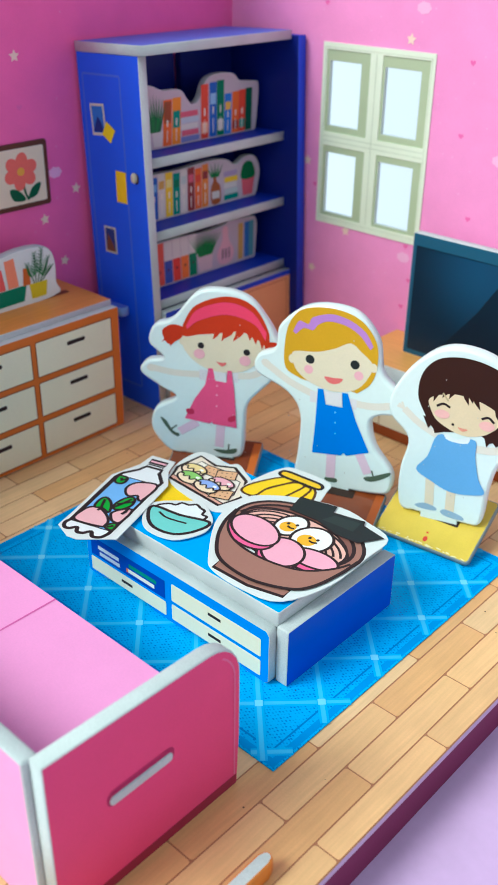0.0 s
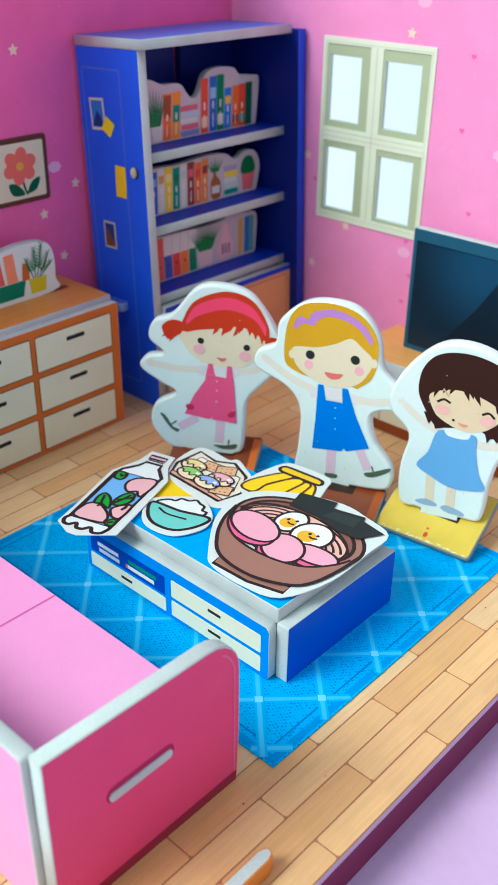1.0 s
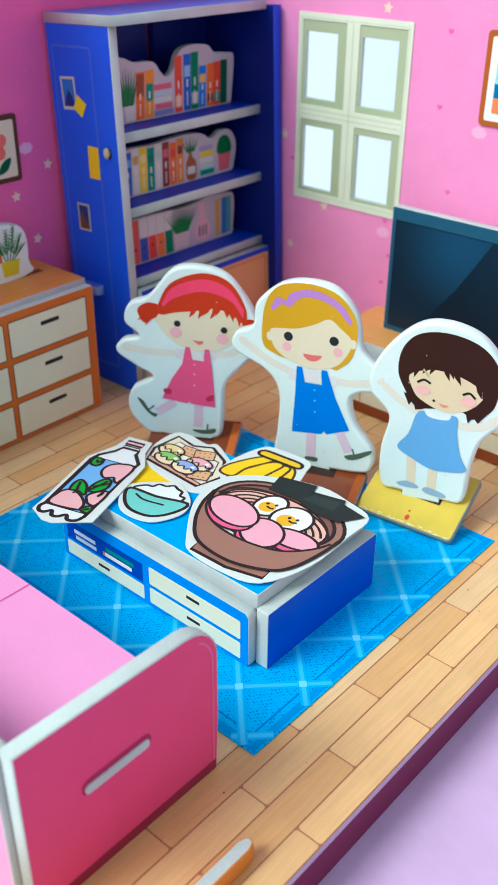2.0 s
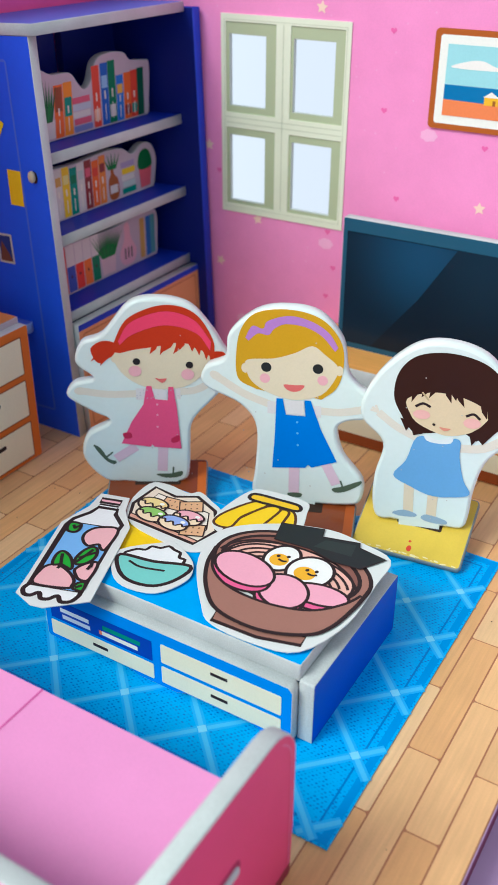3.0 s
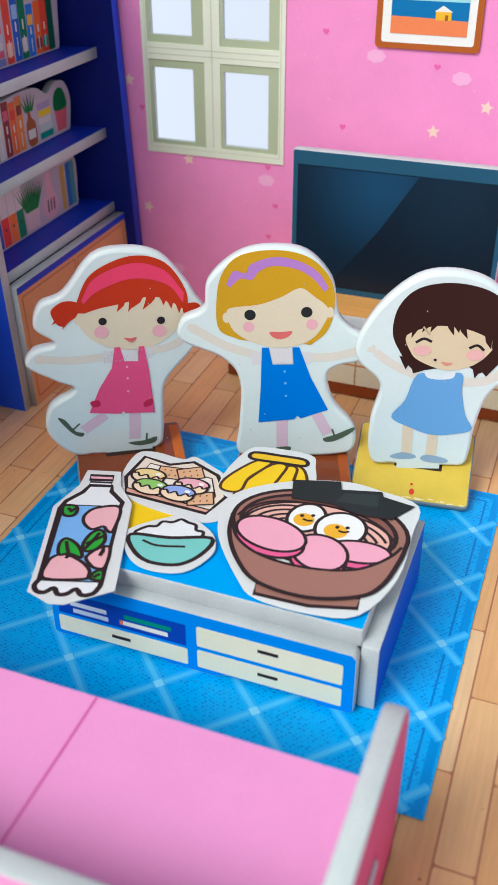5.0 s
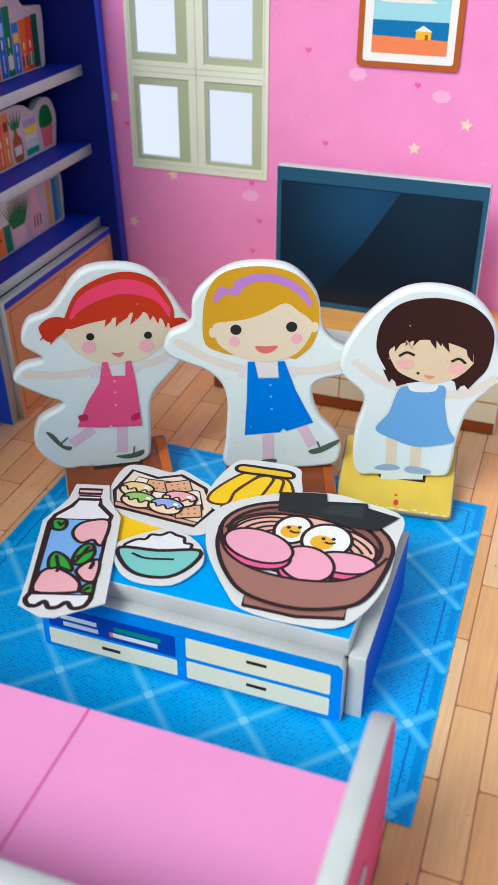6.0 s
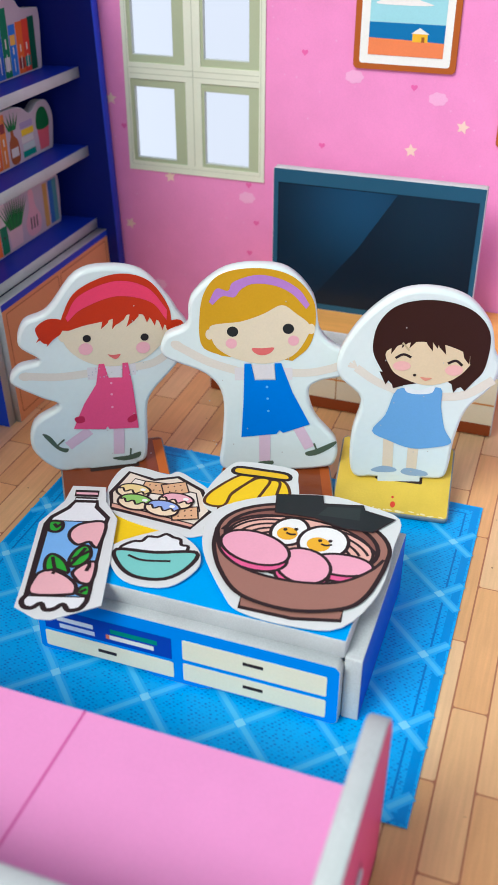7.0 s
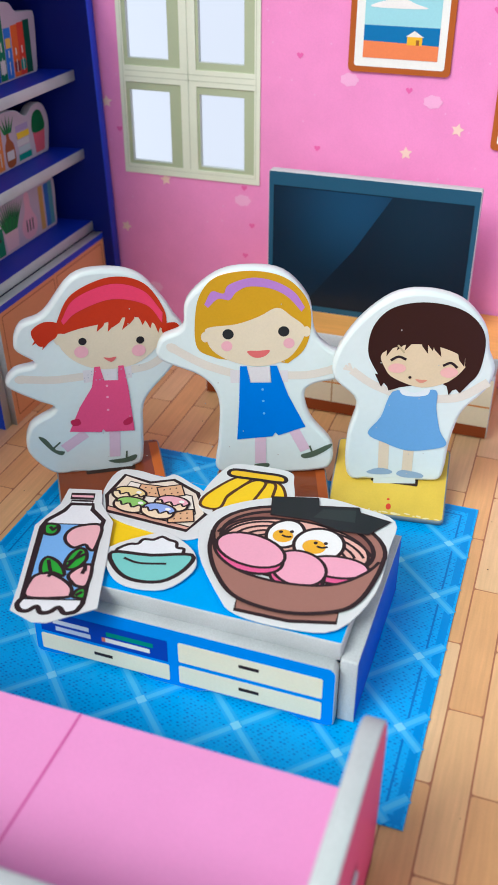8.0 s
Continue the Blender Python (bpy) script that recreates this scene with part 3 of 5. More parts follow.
for y, t, c_, b_ in ((25.18, 1.28, RED, (244, 190, 160)), (25.5, 1.3, NAVY, (150, 190, 230)), (25.78, 1.32, GREEN, PALE), (26.06, 0.98, (50, 120, 210), (236, 180, 80)), (26.36, 1.0, ORANGE, MAROON), (26.62, 1.02, RED, TEAL), (26.88, 1.04, (18, 84, 64), None)):
    upright(ob, y, y + 0.27, z + 0.04, t * 1.06, c_, b_, 0.07, *((0.1, 0.3) if c_ in (GREEN, ORANGE, RED) else (0.6, 0.8)))

z = 4.94
ob = book_card([(23.1, z), (27.3, z)] + curve([(27.36, z + 0.1), (27.5, z + 0.7), (27.3, z + 1.1), (26.9, z + 1.16), (26.5, z + 1.0), (26.1, z + 1.2), (25.4, z + 1.26), (24.4, z + 1.2), (23.6, z + 1.22), (23.1, z + 1.2)], 4), "books, a bottle and pink pot")
for k, (c_, b_) in enumerate(((NAVY, (120, 170, 220)), (PALE, TAN), (YELLOW, (236, 220, 140)), (TEAL, GREEN), (PALE, (190, 200, 200)), (MAROON, ROSE), (ORANGE, RED), ((226, 130, 60), MAROON))):
    upright(ob, 23.24 + 0.268 * k, 23.49 + 0.268 * k, z + 0.05, 1.14 if k % 3 else 1.08, c_, b_, 0.05)
patch("printed_bottle", smooth([(25.5, z + 0.08), (25.84, z + 0.08), (25.86, z + 0.5), (25.72, z + 0.66), (25.7, z + 0.86), (25.6, z + 0.86), (25.58, z + 0.66), (25.48, z + 0.5)], 3), BX + 0.004, facing_east, ink(160, 84, 40), ob)
patch("bottle_label", rect(25.52, z + 0.2, 25.82, z + 0.4), BX + 0.006, facing_east, ink(*PALE), ob)
tuft(ob, 25.66, z + 0.78, 0.5, 0.42, 5)
stack(ob, 26.0, 26.56, z + 0.08, [TEAL, (190, 200, 200), PALE, YELLOW, (170, 150, 190)], 0.16)
patch("printed_pot", [(26.76, z + 0.08), (27.16, z + 0.08), (27.26, z + 0.56), (26.72, z + 0.56)], BX + 0.004, facing_east, ink(222, 96, 112), ob)
patch("printed_leaf", smooth([(26.72, z + 0.56), (27.26, z + 0.56), (27.2, z + 0.92), (26.98, z + 1.02), (26.76, z + 0.9)], 4), BX + 0.005, facing_east, ink(24, 104, 56), ob)

z = 3.13
ob = book_card([(23.1, z), (27.2, z)] + curve([(27.26, z + 0.1), (27.34, z + 1.1), (26.9, z + 1.24), (26.2, z + 1.28), (25.9, z + 1.2), (25.2, z + 1.16), (24.4, z + 1.22), (23.6, z + 1.24), (23.1, z + 1.22)], 4), "ring binders, potted aloe and vase")
for k, c_ in enumerate(((226, 90, 80), (70, 90, 180), (236, 70, 60), (244, 124, 60), (30, 130, 90))):
    y = 23.3 + 0.31 * k
    upright(ob, y, y + 0.29, z + 0.05, 1.15, (226, 214, 214) if k else c_, None, 0.02)
    patch("binder_print", rect(y + 0.005, z + 0.05, y + 0.29, z + 0.68), BX + 0.006, facing_east, ink(*c_), ob)
    patch("binder_ring", oval(y + 0.145, z + 0.42, 0.03, 0.04, n=8), BX + 0.008, facing_east, ink(70, 40, 50), ob)
patch("printed_pot", [(24.92, z + 0.08), (25.42, z + 0.08), (25.48, z + 0.52), (24.88, z + 0.52)], BX + 0.004, facing_east, ink(222, 190, 194), ob)
tuft(ob, 25.18, z + 0.5, 0.85, 0.78, 13, (30, 136, 60))
patch("printed_vase", smooth([(25.78, z + 0.1), (26.2, z + 0.1), (26.34, z + 0.4), (26.14, z + 0.76), (26.1, z + 1.12), (25.9, z + 1.12), (25.86, z + 0.76), (25.64, z + 0.4)], 4), BX + 0.004, facing_east, ink(226, 172, 186), ob)
for y in (25.86, 25.99, 26.12):
    line("vase_sprig", [(y, z + 0.24), (y + 0.02, z + 0.52)], 0.05, BX + 0.007, facing_east, ink(40, 70, 60), ob)
for y, c_ in ((26.5, TAN), (26.76, (60, 110, 180)), (26.96, (90, 150, 160))):
    upright(ob, y, y + 0.2, z + 0.08, 1.04, c_, None, 0.05)

# ---- dresser ----
dresser = thing("dresser", "orange-brown foam dresser with cream printed drawers against the wall", "dresser")
DX1, DY1, DZ = -17.35, 21.42, 3.5
WOOD_O = wood_print("orange_wood_top", (222, 142, 66), 0.0)
board("top_board", rect(-19.75, 13.0, -17.57, DY1 - 0.04), 3.2, DZ, lying, [WOOD_O, FOAM], dresser, "wood printed top with white foam edge", 0.012)
fr = board("front_panel", rounded(13.0, 0.03, DY1, 3.36, 0.06), DX1 - 0.25, DX1, facing_east, [ink(214, 112, 44), FOAM], dresser, "orange front panel", 0.012)
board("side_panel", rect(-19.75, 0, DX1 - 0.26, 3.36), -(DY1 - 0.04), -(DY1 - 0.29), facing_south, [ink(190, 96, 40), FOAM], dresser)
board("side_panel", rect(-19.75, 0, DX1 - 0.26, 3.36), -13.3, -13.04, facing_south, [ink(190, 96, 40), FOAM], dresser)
for y0, y1 in ((18.86, 21.16), (16.48, 18.72), (14.1, 16.34)):
    for z0 in (2.24, 1.19, 0.14):
        bm = fresh()
        slab(bm, rounded(y0, z0, y1, z0 + 0.9, 0.04), DX1, DX1 + 0.008, facing_east, 0, 0)
        d = part("drawer", bm, CREAM, dresser, "cream printed drawer front")
        line("drawer_line", rounded(y0, z0, y1, z0 + 0.9, 0.04), 0.03, DX1 + 0.01, facing_east, ink(150, 84, 46), d, True)
        bm = fresh()
        ym = (y0 + y1) / 2 + 0.03
        slab(bm, rounded(ym - 0.27, z0 + 0.56, ym + 0.27, z0 + 0.66, 0.03), DX1 + 0.008, DX1 + 0.016, facing_east, 0, 0)
        part("handle", bm, INK, d, "dark slot handle")
patch("slot", rect(-18.92, 18.0, -18.72, 21.0), DZ + 0.004, lying, ink(120, 66, 32), dresser, "brown slot in the top")

plant = thing("planter_cutout", "white foam cut-out printed with books and potted herbs on the dresser", "ornament")
board("card", smooth([(17.2, 3.5), (20.45, 3.5), (20.62, 3.9), (20.6, 4.55), (20.3, 4.86), (19.6, 4.92), (18.9, 4.85), (18.2, 5.05), (17.3, 4.9)], 4), -18.95, -18.72, facing_east, [ink(224, 224, 226), FOAM], plant, "white rounded card", 0.03)
patch("printed_pot", [(19.85, 3.62), (20.28, 3.62), (20.34, 4.0), (19.8, 4.0)], -18.714, facing_east, ink(212, 190, 40), plant)
for k, (root, tip) in enumerate((((19.95, 4.0), (19.78, 4.5)), ((20.0, 4.0), (20.02, 4.72)), ((20.06, 4.0), (20.24, 4.8)), ((20.12, 4.0), (20.42, 4.55)), ((20.16, 4.0), (20.5, 4.3)))):
    sprig = line("printed_sprig", [root, tip], 0.025, -18.711 + 0.0004 * k, facing_east, ink(30, 92, 52), plant)
    dy, dz = tip[0] - root[0], tip[1] - root[1]
    for n in range(3, 11):
        f = n / 10
        for side in (-1, 1):
            y, z = root[0] + f * dy, root[1] + f * dz
            e = 0.13 * (1.15 - 0.6 * f)
            patch("printed_leaf", [(y, z), (y + side * e * 0.7, z + e * 0.55), (y + side * e, z + e), (y + side * e * 0.3, z + e * 0.6)], -18.709 + 0.0004 * k, facing_east, ink(40, 124 - 10 * (n % 3), 62), sprig)
patch("printed_planter", [(18.2, 3.6), (19.62, 3.62), (19.72, 4.02), (18.1, 3.98)], -18.714, facing_east, ink(22, 120, 92), plant)
patch("printed_book", [(19.2, 4.02), (19.5, 4.03), (19.42, 4.75), (19.14, 4.72)], -18.712, facing_east, ink(240, 140, 110), plant)
patch("printed_book", [(18.85, 4.02), (19.12, 4.02), (19.05, 4.55), (18.82, 4.53)], -18.711, facing_east, ink(224, 90, 90), plant)
patch("printed_pot", [(19.62, 4.0), (19.84, 4.0), (19.84, 4.4), (19.66, 4.44)], -18.711, facing_east, ink(196, 96, 40), plant)

# ---- television and its stand ----
stand = thing("tv_stand", "low foam television stand with wood top and cream drawers", "tv stand")
board("top_board", rect(-13.4, 25.9, -6.85, 28.16), 1.5, 1.9, lying, [wood_print("tan_wood_top", (232, 166, 92), 0.0, "X"), FOAM], stand, "tan wood printed top with white edge", 0.012)
sf = board("front_panel", rounded(-13.5, 0.03, -6.84, 1.5, 0.05), -25.93, -25.68, facing_south, [ink(228, 218, 192), FOAM], stand, "cream printed front panel", 0.012)
patch("plinth", rect(-13.48, 0.04, -6.86, 0.32), -25.674, facing_south, ink(140, 66, 30), sf, "brown printed plinth")
for x in (-12.1, -10.4, -8.7):
    line("drawer_joint", [(x, 0.28), (x, 1.44)], 0.03, -25.674, facing_south, ink(184, 150, 110), sf)
line("drawer_joint", [(-13.45, 0.82), (-6.86, 0.82)], 0.04, -25.673, facing_south, ink(206, 140, 76), sf)
board("side_panel", rect(25.94, 0.0, 28.16, 1.48), -7.1, -6.86, facing_east, [ink(196, 130, 80), FOAM], stand)
board("side_panel", rect(25.94, 0.0, 28.16, 1.48), -13.4, -13.15, facing_east, [ink(196, 130, 80), FOAM], stand)

tv = thing("television", "flat dark blue foam toy television with a printed screen", "television")
board("case", rounded(-12.4, 1.9, -7.74, 5.13, 0.04), -27.23, -26.97, facing_south, [ink(36, 84, 112), FOAM], tv, "blue bezel with white foam edge", 0.012)
patch("screen", rect(-12.28, 2.05, -7.86, 4.82), -26.964, facing_south, glow_print("dark_screen_print", (7, 26, 42), (11, 40, 60), (-8.9 * CM, 26.96 * CM, 4.6 * CM), 0.022), tv, "dark printed screen")
patch("screen_glare", [(-12.26, 2.07), (-12.26, 4.8), (-9.6, 4.8), (-10.4, 3.5), (-11.5, 2.07)], -26.961, facing_south, glow_print("screen_glare_print", (9, 36, 56), (22, 68, 102), (-10.4 * CM, 26.96 * CM, 4.5 * CM), 0.021), tv, "lighter printed reflection")


# ---- pictures on the walls ----
def beach_art(p, x0, z0, x1, z1, h):
    w, t = x1 - x0, z1 - z0
    patch("sky_print", rect(x0, z0 + 0.43 * t, x1, z1), h, facing_south, ink(164, 218, 226), p)
    patch("sea_print", rect(x0, z0 + 0.2 * t, x1, z0 + 0.44 * t), h + 0.003, facing_south, ink(20, 116, 176), p)
    patch("sand_print", smooth([(x0, z0), (x1, z0), (x1, z0 + 0.2 * t), (x0 + 0.5 * w, z0 + 0.22 * t), (x0, z0 + 0.23 * t)], 1), h + 0.005, facing_south, ink(240, 134, 84), p)
    patch("cloud_print", smooth([(x0 + 0.08 * w, z0 + 0.68 * t), (x0 + 0.8 * w, z0 + 0.68 * t), (x0 + 0.66 * w, z0 + 0.74 * t), (x0 + 0.5 * w, z0 + 0.8 * t), (x0 + 0.3 * w, z0 + 0.78 * t)], 4), h + 0.003, facing_south, ink(244, 238, 234), p)
    patch("hut_print", [(x0 + 0.58 * w, z0 + 0.2 * t), (x0 + 0.78 * w, z0 + 0.2 * t), (x0 + 0.78 * w, z0 + 0.31 * t), (x0 + 0.58 * w, z0 + 0.31 * t)], h + 0.007, facing_south, ink(244, 186, 50), p)
    patch("hut_roof_print", [(x0 + 0.56 * w, z0 + 0.31 * t), (x0 + 0.8 * w, z0 + 0.31 * t), (x0 + 0.67 * w, z0 + 0.39 * t)], h + 0.007, facing_south, ink(240, 236, 228), p)
    patch("hut_door_print", rect(x0 + 0.7 * w, z0 + 0.2 * t, x0 + 0.74 * w, z0 + 0.27 * t), h + 0.009, facing_south, ink(160, 96, 40), p)


pic = thing("picture_frame", "brown framed beach scene with a yellow hut on the pink wall", "picture")
hp = -(WALL_N - 0.05)
board("frame", rounded(-11.03, 7.08, -8.84, 9.14, 0.1), -WALL_N, hp, facing_south, [ink(178, 92, 34), ink(150, 74, 28)], pic, "brown frame")
patch("mat", rounded(-10.9, 7.2, -8.97, 9.02, 0.06), hp + 0.004, facing_south, ink(244, 242, 236), pic, "white mat")
beach_art(pic, -10.72, 7.38, -9.13, 8.84, hp + 0.008)

pic = thing("picture_frame", "brown framed pale picture at the edge of the pink wall", "picture")
board("frame", rounded(-7.82, 5.68, -5.7, 7.5, 0.1), -WALL_N, hp, facing_south, [ink(178, 92, 34), ink(150, 74, 28)], pic, "brown frame")
patch("mat", rounded(-7.69, 5.8, -5.83, 7.38, 0.06), hp + 0.004, facing_south, ink(244, 242, 236), pic, "white mat")
patch("picture_print", rect(-7.53, 5.96, -6.0, 7.22), hp + 0.008, facing_south, ink(240, 190, 110), pic)

pic = thing("picture_frame", "dark framed coral flower picture on the west wall", "picture")
hw = WALL_W + 0.05
board("frame", rounded(19.7, 5.5, 21.45, 7.1, 0.08), WALL_W, hw, facing_east, [ink(96, 54, 40), ink(80, 44, 34)], pic, "dark brown frame")
patch("mat", rounded(19.82, 5.62, 21.34, 6.98, 0.05), hw + 0.004, facing_east, ink(236, 214, 190), pic, "cream paper")
for k in range(6):
    patch("petal_print", oval(20.62 + 0.3 * math.cos(radians(60 * k + 20)), 6.42 + 0.26 * math.sin(radians(60 * k + 20)), 0.2, 0.17, 60 * k + 20), hw + 0.007 + 0.0005 * k, facing_east, ink(238, 110, 100), pic)
patch("flower_centre_print", oval(20.62, 6.42, 0.11, 0.1), hw + 0.012, facing_east, ink(240, 170, 70), pic)
line("stem_print", curve([(20.66, 6.15), (20.7, 5.9), (20.78, 5.7)]), 0.06, hw + 0.006, facing_east, ink(20, 84, 50), pic)
patch("leaf_print", smooth([(20.7, 5.72), (20.35, 5.74), (20.25, 6.02), (20.5, 5.98)], 4), hw + 0.007, facing_east, ink(20, 90, 56), pic)
patch("leaf_print", smooth([(20.78, 5.74), (21.05, 5.8), (21.18, 6.08), (20.92, 6.0)], 4), hw + 0.008, facing_east, ink(20, 90, 56), pic)

# ---- loose foam strip on the floor ----
strip = thing("foam_strip", "white and orange rounded foam strip lying on the floor", "foam piece")
bm = fresh()
slab(bm, [(-5.63, 9.0), (-5.39, 9.0), (-5.39, 13.78), (-5.43, 13.9), (-5.51, 13.94), (-5.59, 13.9), (-5.63, 13.78)], 0.0, 0.34, lying, 0, 1, r=0.03)
part("strip", bm, [FOAM, ink(224, 130, 50)], strip)


# ---- paper food on the coffee table ----
class Cutout:
    """A card cut-out lying on the table, printed in layers; its outline is given in the plan's centimetres."""

    def __init__(self, name, label, category, centre, z, outline, soft=True):
        self.c, self.n = centre, 0
        self.thing = thing(name, label, category, (centre[0] + SET[0], centre[1] + SET[1], z), group="paper food")
        self.z = 0.025
        board("card", self.rel(smooth(outline, 4) if soft else outline), 0.0, self.z, lying, [PAPER, PAPER], self.thing, "white paper card", 0.006)

    def rel(self, pts):
        return [(p[0] - self.c[0], p[1] - self.c[1]) for p in pts]

    def up(self):
        self.n += 1
        return self.z + 0.0006 * self.n

    def fill(self, name, pts, rgb, outline=0.0, label=""):
        ob = patch(name, self.rel(pts), self.up(), lying, ink(*rgb), self.thing, label)
        if outline:
            line("outline", self.rel(pts), outline, self.up(), lying, INK, self.thing, True)
        return ob

    def draw(self, name, pts, w, mat=None):
        return line(name, self.rel(pts), w, self.up(), lying, mat or INK, self.thing)


TOP = TZ + 0.008
SET = (-0.14, 0.1)  # where the cut-outs lie, from their drawn plan
LW = 0.075
# tray of sweets
c = Cutout("sweets_tray_cutout", "paper cut-out of macarons and crackers on a tray", "paper food", (-11.7, 19.1), TOP,
           [(-12.69, 18.91), (-12.77, 19.68), (-12.44, 19.85), (-11.92, 19.8), (-11.75, 19.95), (-11.39, 19.8), (-10.94, 19.5), (-10.62, 18.6), (-10.75, 18.3), (-11.16, 18.24), (-12.24, 18.4)])
c.fill("tray_print", [(-12.62, 18.96), (-12.58, 19.64), (-12.06, 19.56), (-11.69, 19.78), (-11.14, 19.54), (-10.78, 19.02), (-10.92, 18.47), (-12.4, 18.54)], (236, 222, 206), LW, "brown outlined tray")
c.fill("tray_edge_print", [(-12.42, 18.56), (-10.94, 18.49), (-10.9, 18.58), (-12.46, 18.68)], (222, 168, 150), 0.03)
c.fill("tray_inner_print", [(-12.42, 18.86), (-12.4, 19.48), (-11.2, 19.42), (-10.95, 18.95), (-11.1, 18.66), (-12.2, 18.74)], (244, 236, 226), 0.03)
for x, y, t in ((-11.95, 19.33, 8), (-11.6, 19.42, 32), (-11.16, 18.8, 24)):
    c.fill("cracker_print", turned(rect(x - 0.22, y - 0.17, x + 0.22, y + 0.17), t, (x, y)), (226, 178, 138), 0.04)
    for i in (-1, 0, 1):
        for j in (-1, 1):
            p = turned([(x + 0.11 * i, y + 0.07 * j)], t, (x, y))[0]
            c.fill("cracker_hole_print", oval(p[0], p[1], 0.016, 0.022, n=6), (90, 56, 44))
for x, y, rgb in ((-12.26, 19.12, (238, 214, 150)), (-12.1, 18.84, (150, 206, 110)), (-11.44, 19.1, (238, 178, 194)), (-11.58, 18.82, (150, 176, 236))):
    c.fill("macaron_print", oval(x, y - 0.05, 0.3, 0.19, -4), (244, 222, 190), 0.045)
    c.fill("icing_print", [(x + 0.01 + 0.29 * math.cos(a), y + 0.03 + 0.16 * math.sin(a) * (1 if a < math.pi else 0.45 + 0.3 * math.cos(9 * a))) for a in (2 * math.pi * i / 48 for i in range(48))], rgb, 0.04)
    c.fill("shine_print", oval(x + 0.15, y + 0.07, 0.05, 0.04), (246, 246, 244))

# bowl of rice
c = Cutout("rice_bowl_cutout", "paper cut-out of a turquoise bowl of white rice", "paper food", (-11.15, 17.5), TOP + 0.028,
           [(-11.92, 17.63), (-11.34, 18.24), (-11.16, 18.3), (-10.74, 18.1), (-10.5, 17.86), (-10.42, 17.49), (-10.68, 16.98), (-11.27, 16.86), (-11.69, 17.11)])
rice = [(-11.78, 17.56), (-11.66, 17.8), (-11.52, 17.86), (-11.48, 18.0), (-11.32, 18.04), (-11.22, 18.16), (-11.08, 18.12), (-10.94, 18.1), (-10.88, 17.98), (-10.76, 17.98), (-10.72, 17.86), (-10.6, 17.88), (-10.9, 17.6), (-11.4, 17.5)]
c.fill("rice_print", smooth(rice, 3), (236, 240, 244), 0.06, "white rice")
c.fill("bowl_print", smooth([(-11.82, 17.53), (-11.2, 17.66), (-10.58, 17.88), (-10.56, 17.5), (-10.8, 17.12), (-11.26, 17.02), (-11.62, 17.2)], 4), (128, 206, 200), LW, "turquoise bowl")
c.draw("shine_line", curve([(-11.58, 17.46), (-11.3, 17.42), (-10.88, 17.54)]), 0.05)

# bananas
c = Cutout("banana_cutout", "paper cut-out of a bunch of yellow bananas", "paper food", (-10.2, 19.8), TOP + 0.028,
           [(-11.0, 19.22), (-11.05, 19.75), (-10.92, 20.45), (-10.64, 20.64), (-9.81, 20.68), (-9.62, 20.35), (-9.46, 19.74), (-9.71, 19.22), (-10.51, 19.03), (-10.74, 19.0)])
for pts in ([(-9.98, 20.16), (-9.8, 20.2), (-9.62, 19.85), (-9.62, 19.45), (-9.78, 19.2), (-9.98, 19.24)], [(-10.26, 19.12), (-10.24, 19.5), (-10.12, 20.14), (-9.92, 20.2), (-9.86, 19.9), (-9.84, 19.5), (-9.94, 19.2), (-10.1, 19.1)],
            [(-10.66, 19.08), (-10.62, 19.5), (-10.36, 20.14), (-10.1, 20.2), (-10.1, 19.86), (-10.14, 19.5), (-10.16, 19.2), (-10.4, 19.04)], [(-10.97, 19.22), (-10.95, 19.56), (-10.66, 20.16), (-10.38, 20.22), (-10.46, 19.96), (-10.6, 19.6), (-10.6, 19.24), (-10.78, 19.14)]):
    c.fill("banana_print", smooth(pts, 4), (248, 208, 30), 0.0, "yellow banana")
    line("outline", c.rel(smooth(pts, 4)), 0.055, c.up(), lying, ink(84, 52, 28), c.thing, True)
c.fill("stem_print", smooth([(-10.76, 20.2), (-10.78, 20.4), (-10.3, 20.46), (-9.86, 20.48), (-9.8, 20.3), (-10.25, 20.24)], 4), (240, 196, 36), 0.075)
for x, y in ((-10.28, 19.3), (-9.98, 19.42), (-9.98, 19.3)):
    c.fill("shine_print", oval(x, y, 0.1, 0.06, 30), (250, 248, 236))

# peach drink bottle
c = Cutout("drink_bottle_cutout", "paper cut-out of a peach drink bottle over the table edge", "paper food", (-12.4, 17.4), TOP + 0.056,
           [(-13.3, 18.85), (-12.73, 19.0), (-12.54, 18.62), (-12.14, 18.23), (-11.77, 17.21), (-11.43, 16.23), (-12.0, 15.71), (-12.22, 15.66), (-12.64, 15.78), (-12.8, 16.27), (-13.33, 17.72), (-13.22, 18.4)], False)
bottle = [(-13.04, 18.45), (-12.68, 18.56), (-12.62, 18.42), (-12.3, 18.2), (-12.26, 18.0), (-11.68, 16.24)] + curve([(-11.68, 16.24), (-11.7, 16.06), (-11.84, 15.97), (-11.98, 16.06), (-12.06, 15.92), (-12.18, 15.87), (-12.3, 15.97), (-12.38, 15.84), (-12.5, 15.82), (-12.6, 15.92), (-12.6, 16.06)], 4)[1:] + [ (-13.2, 17.72), (-13.2, 17.92), (-13.06, 18.24)]
c.fill("bottle_print", bottle, (236, 238, 242), 0.085, "white bottle with dark outline")
lab = [(-13.19, 17.81), (-12.27, 18.09), (-11.71, 16.32), (-12.57, 16.05)]
c.fill("label_print", lab, (126, 182, 240), 0.06, "blue label with peaches")
c.fill("cap_print", [(-13.12, 18.6), (-12.74, 18.71), (-12.79, 18.83), (-13.17, 18.72)], (240, 182, 196), 0.07, "pink cap")
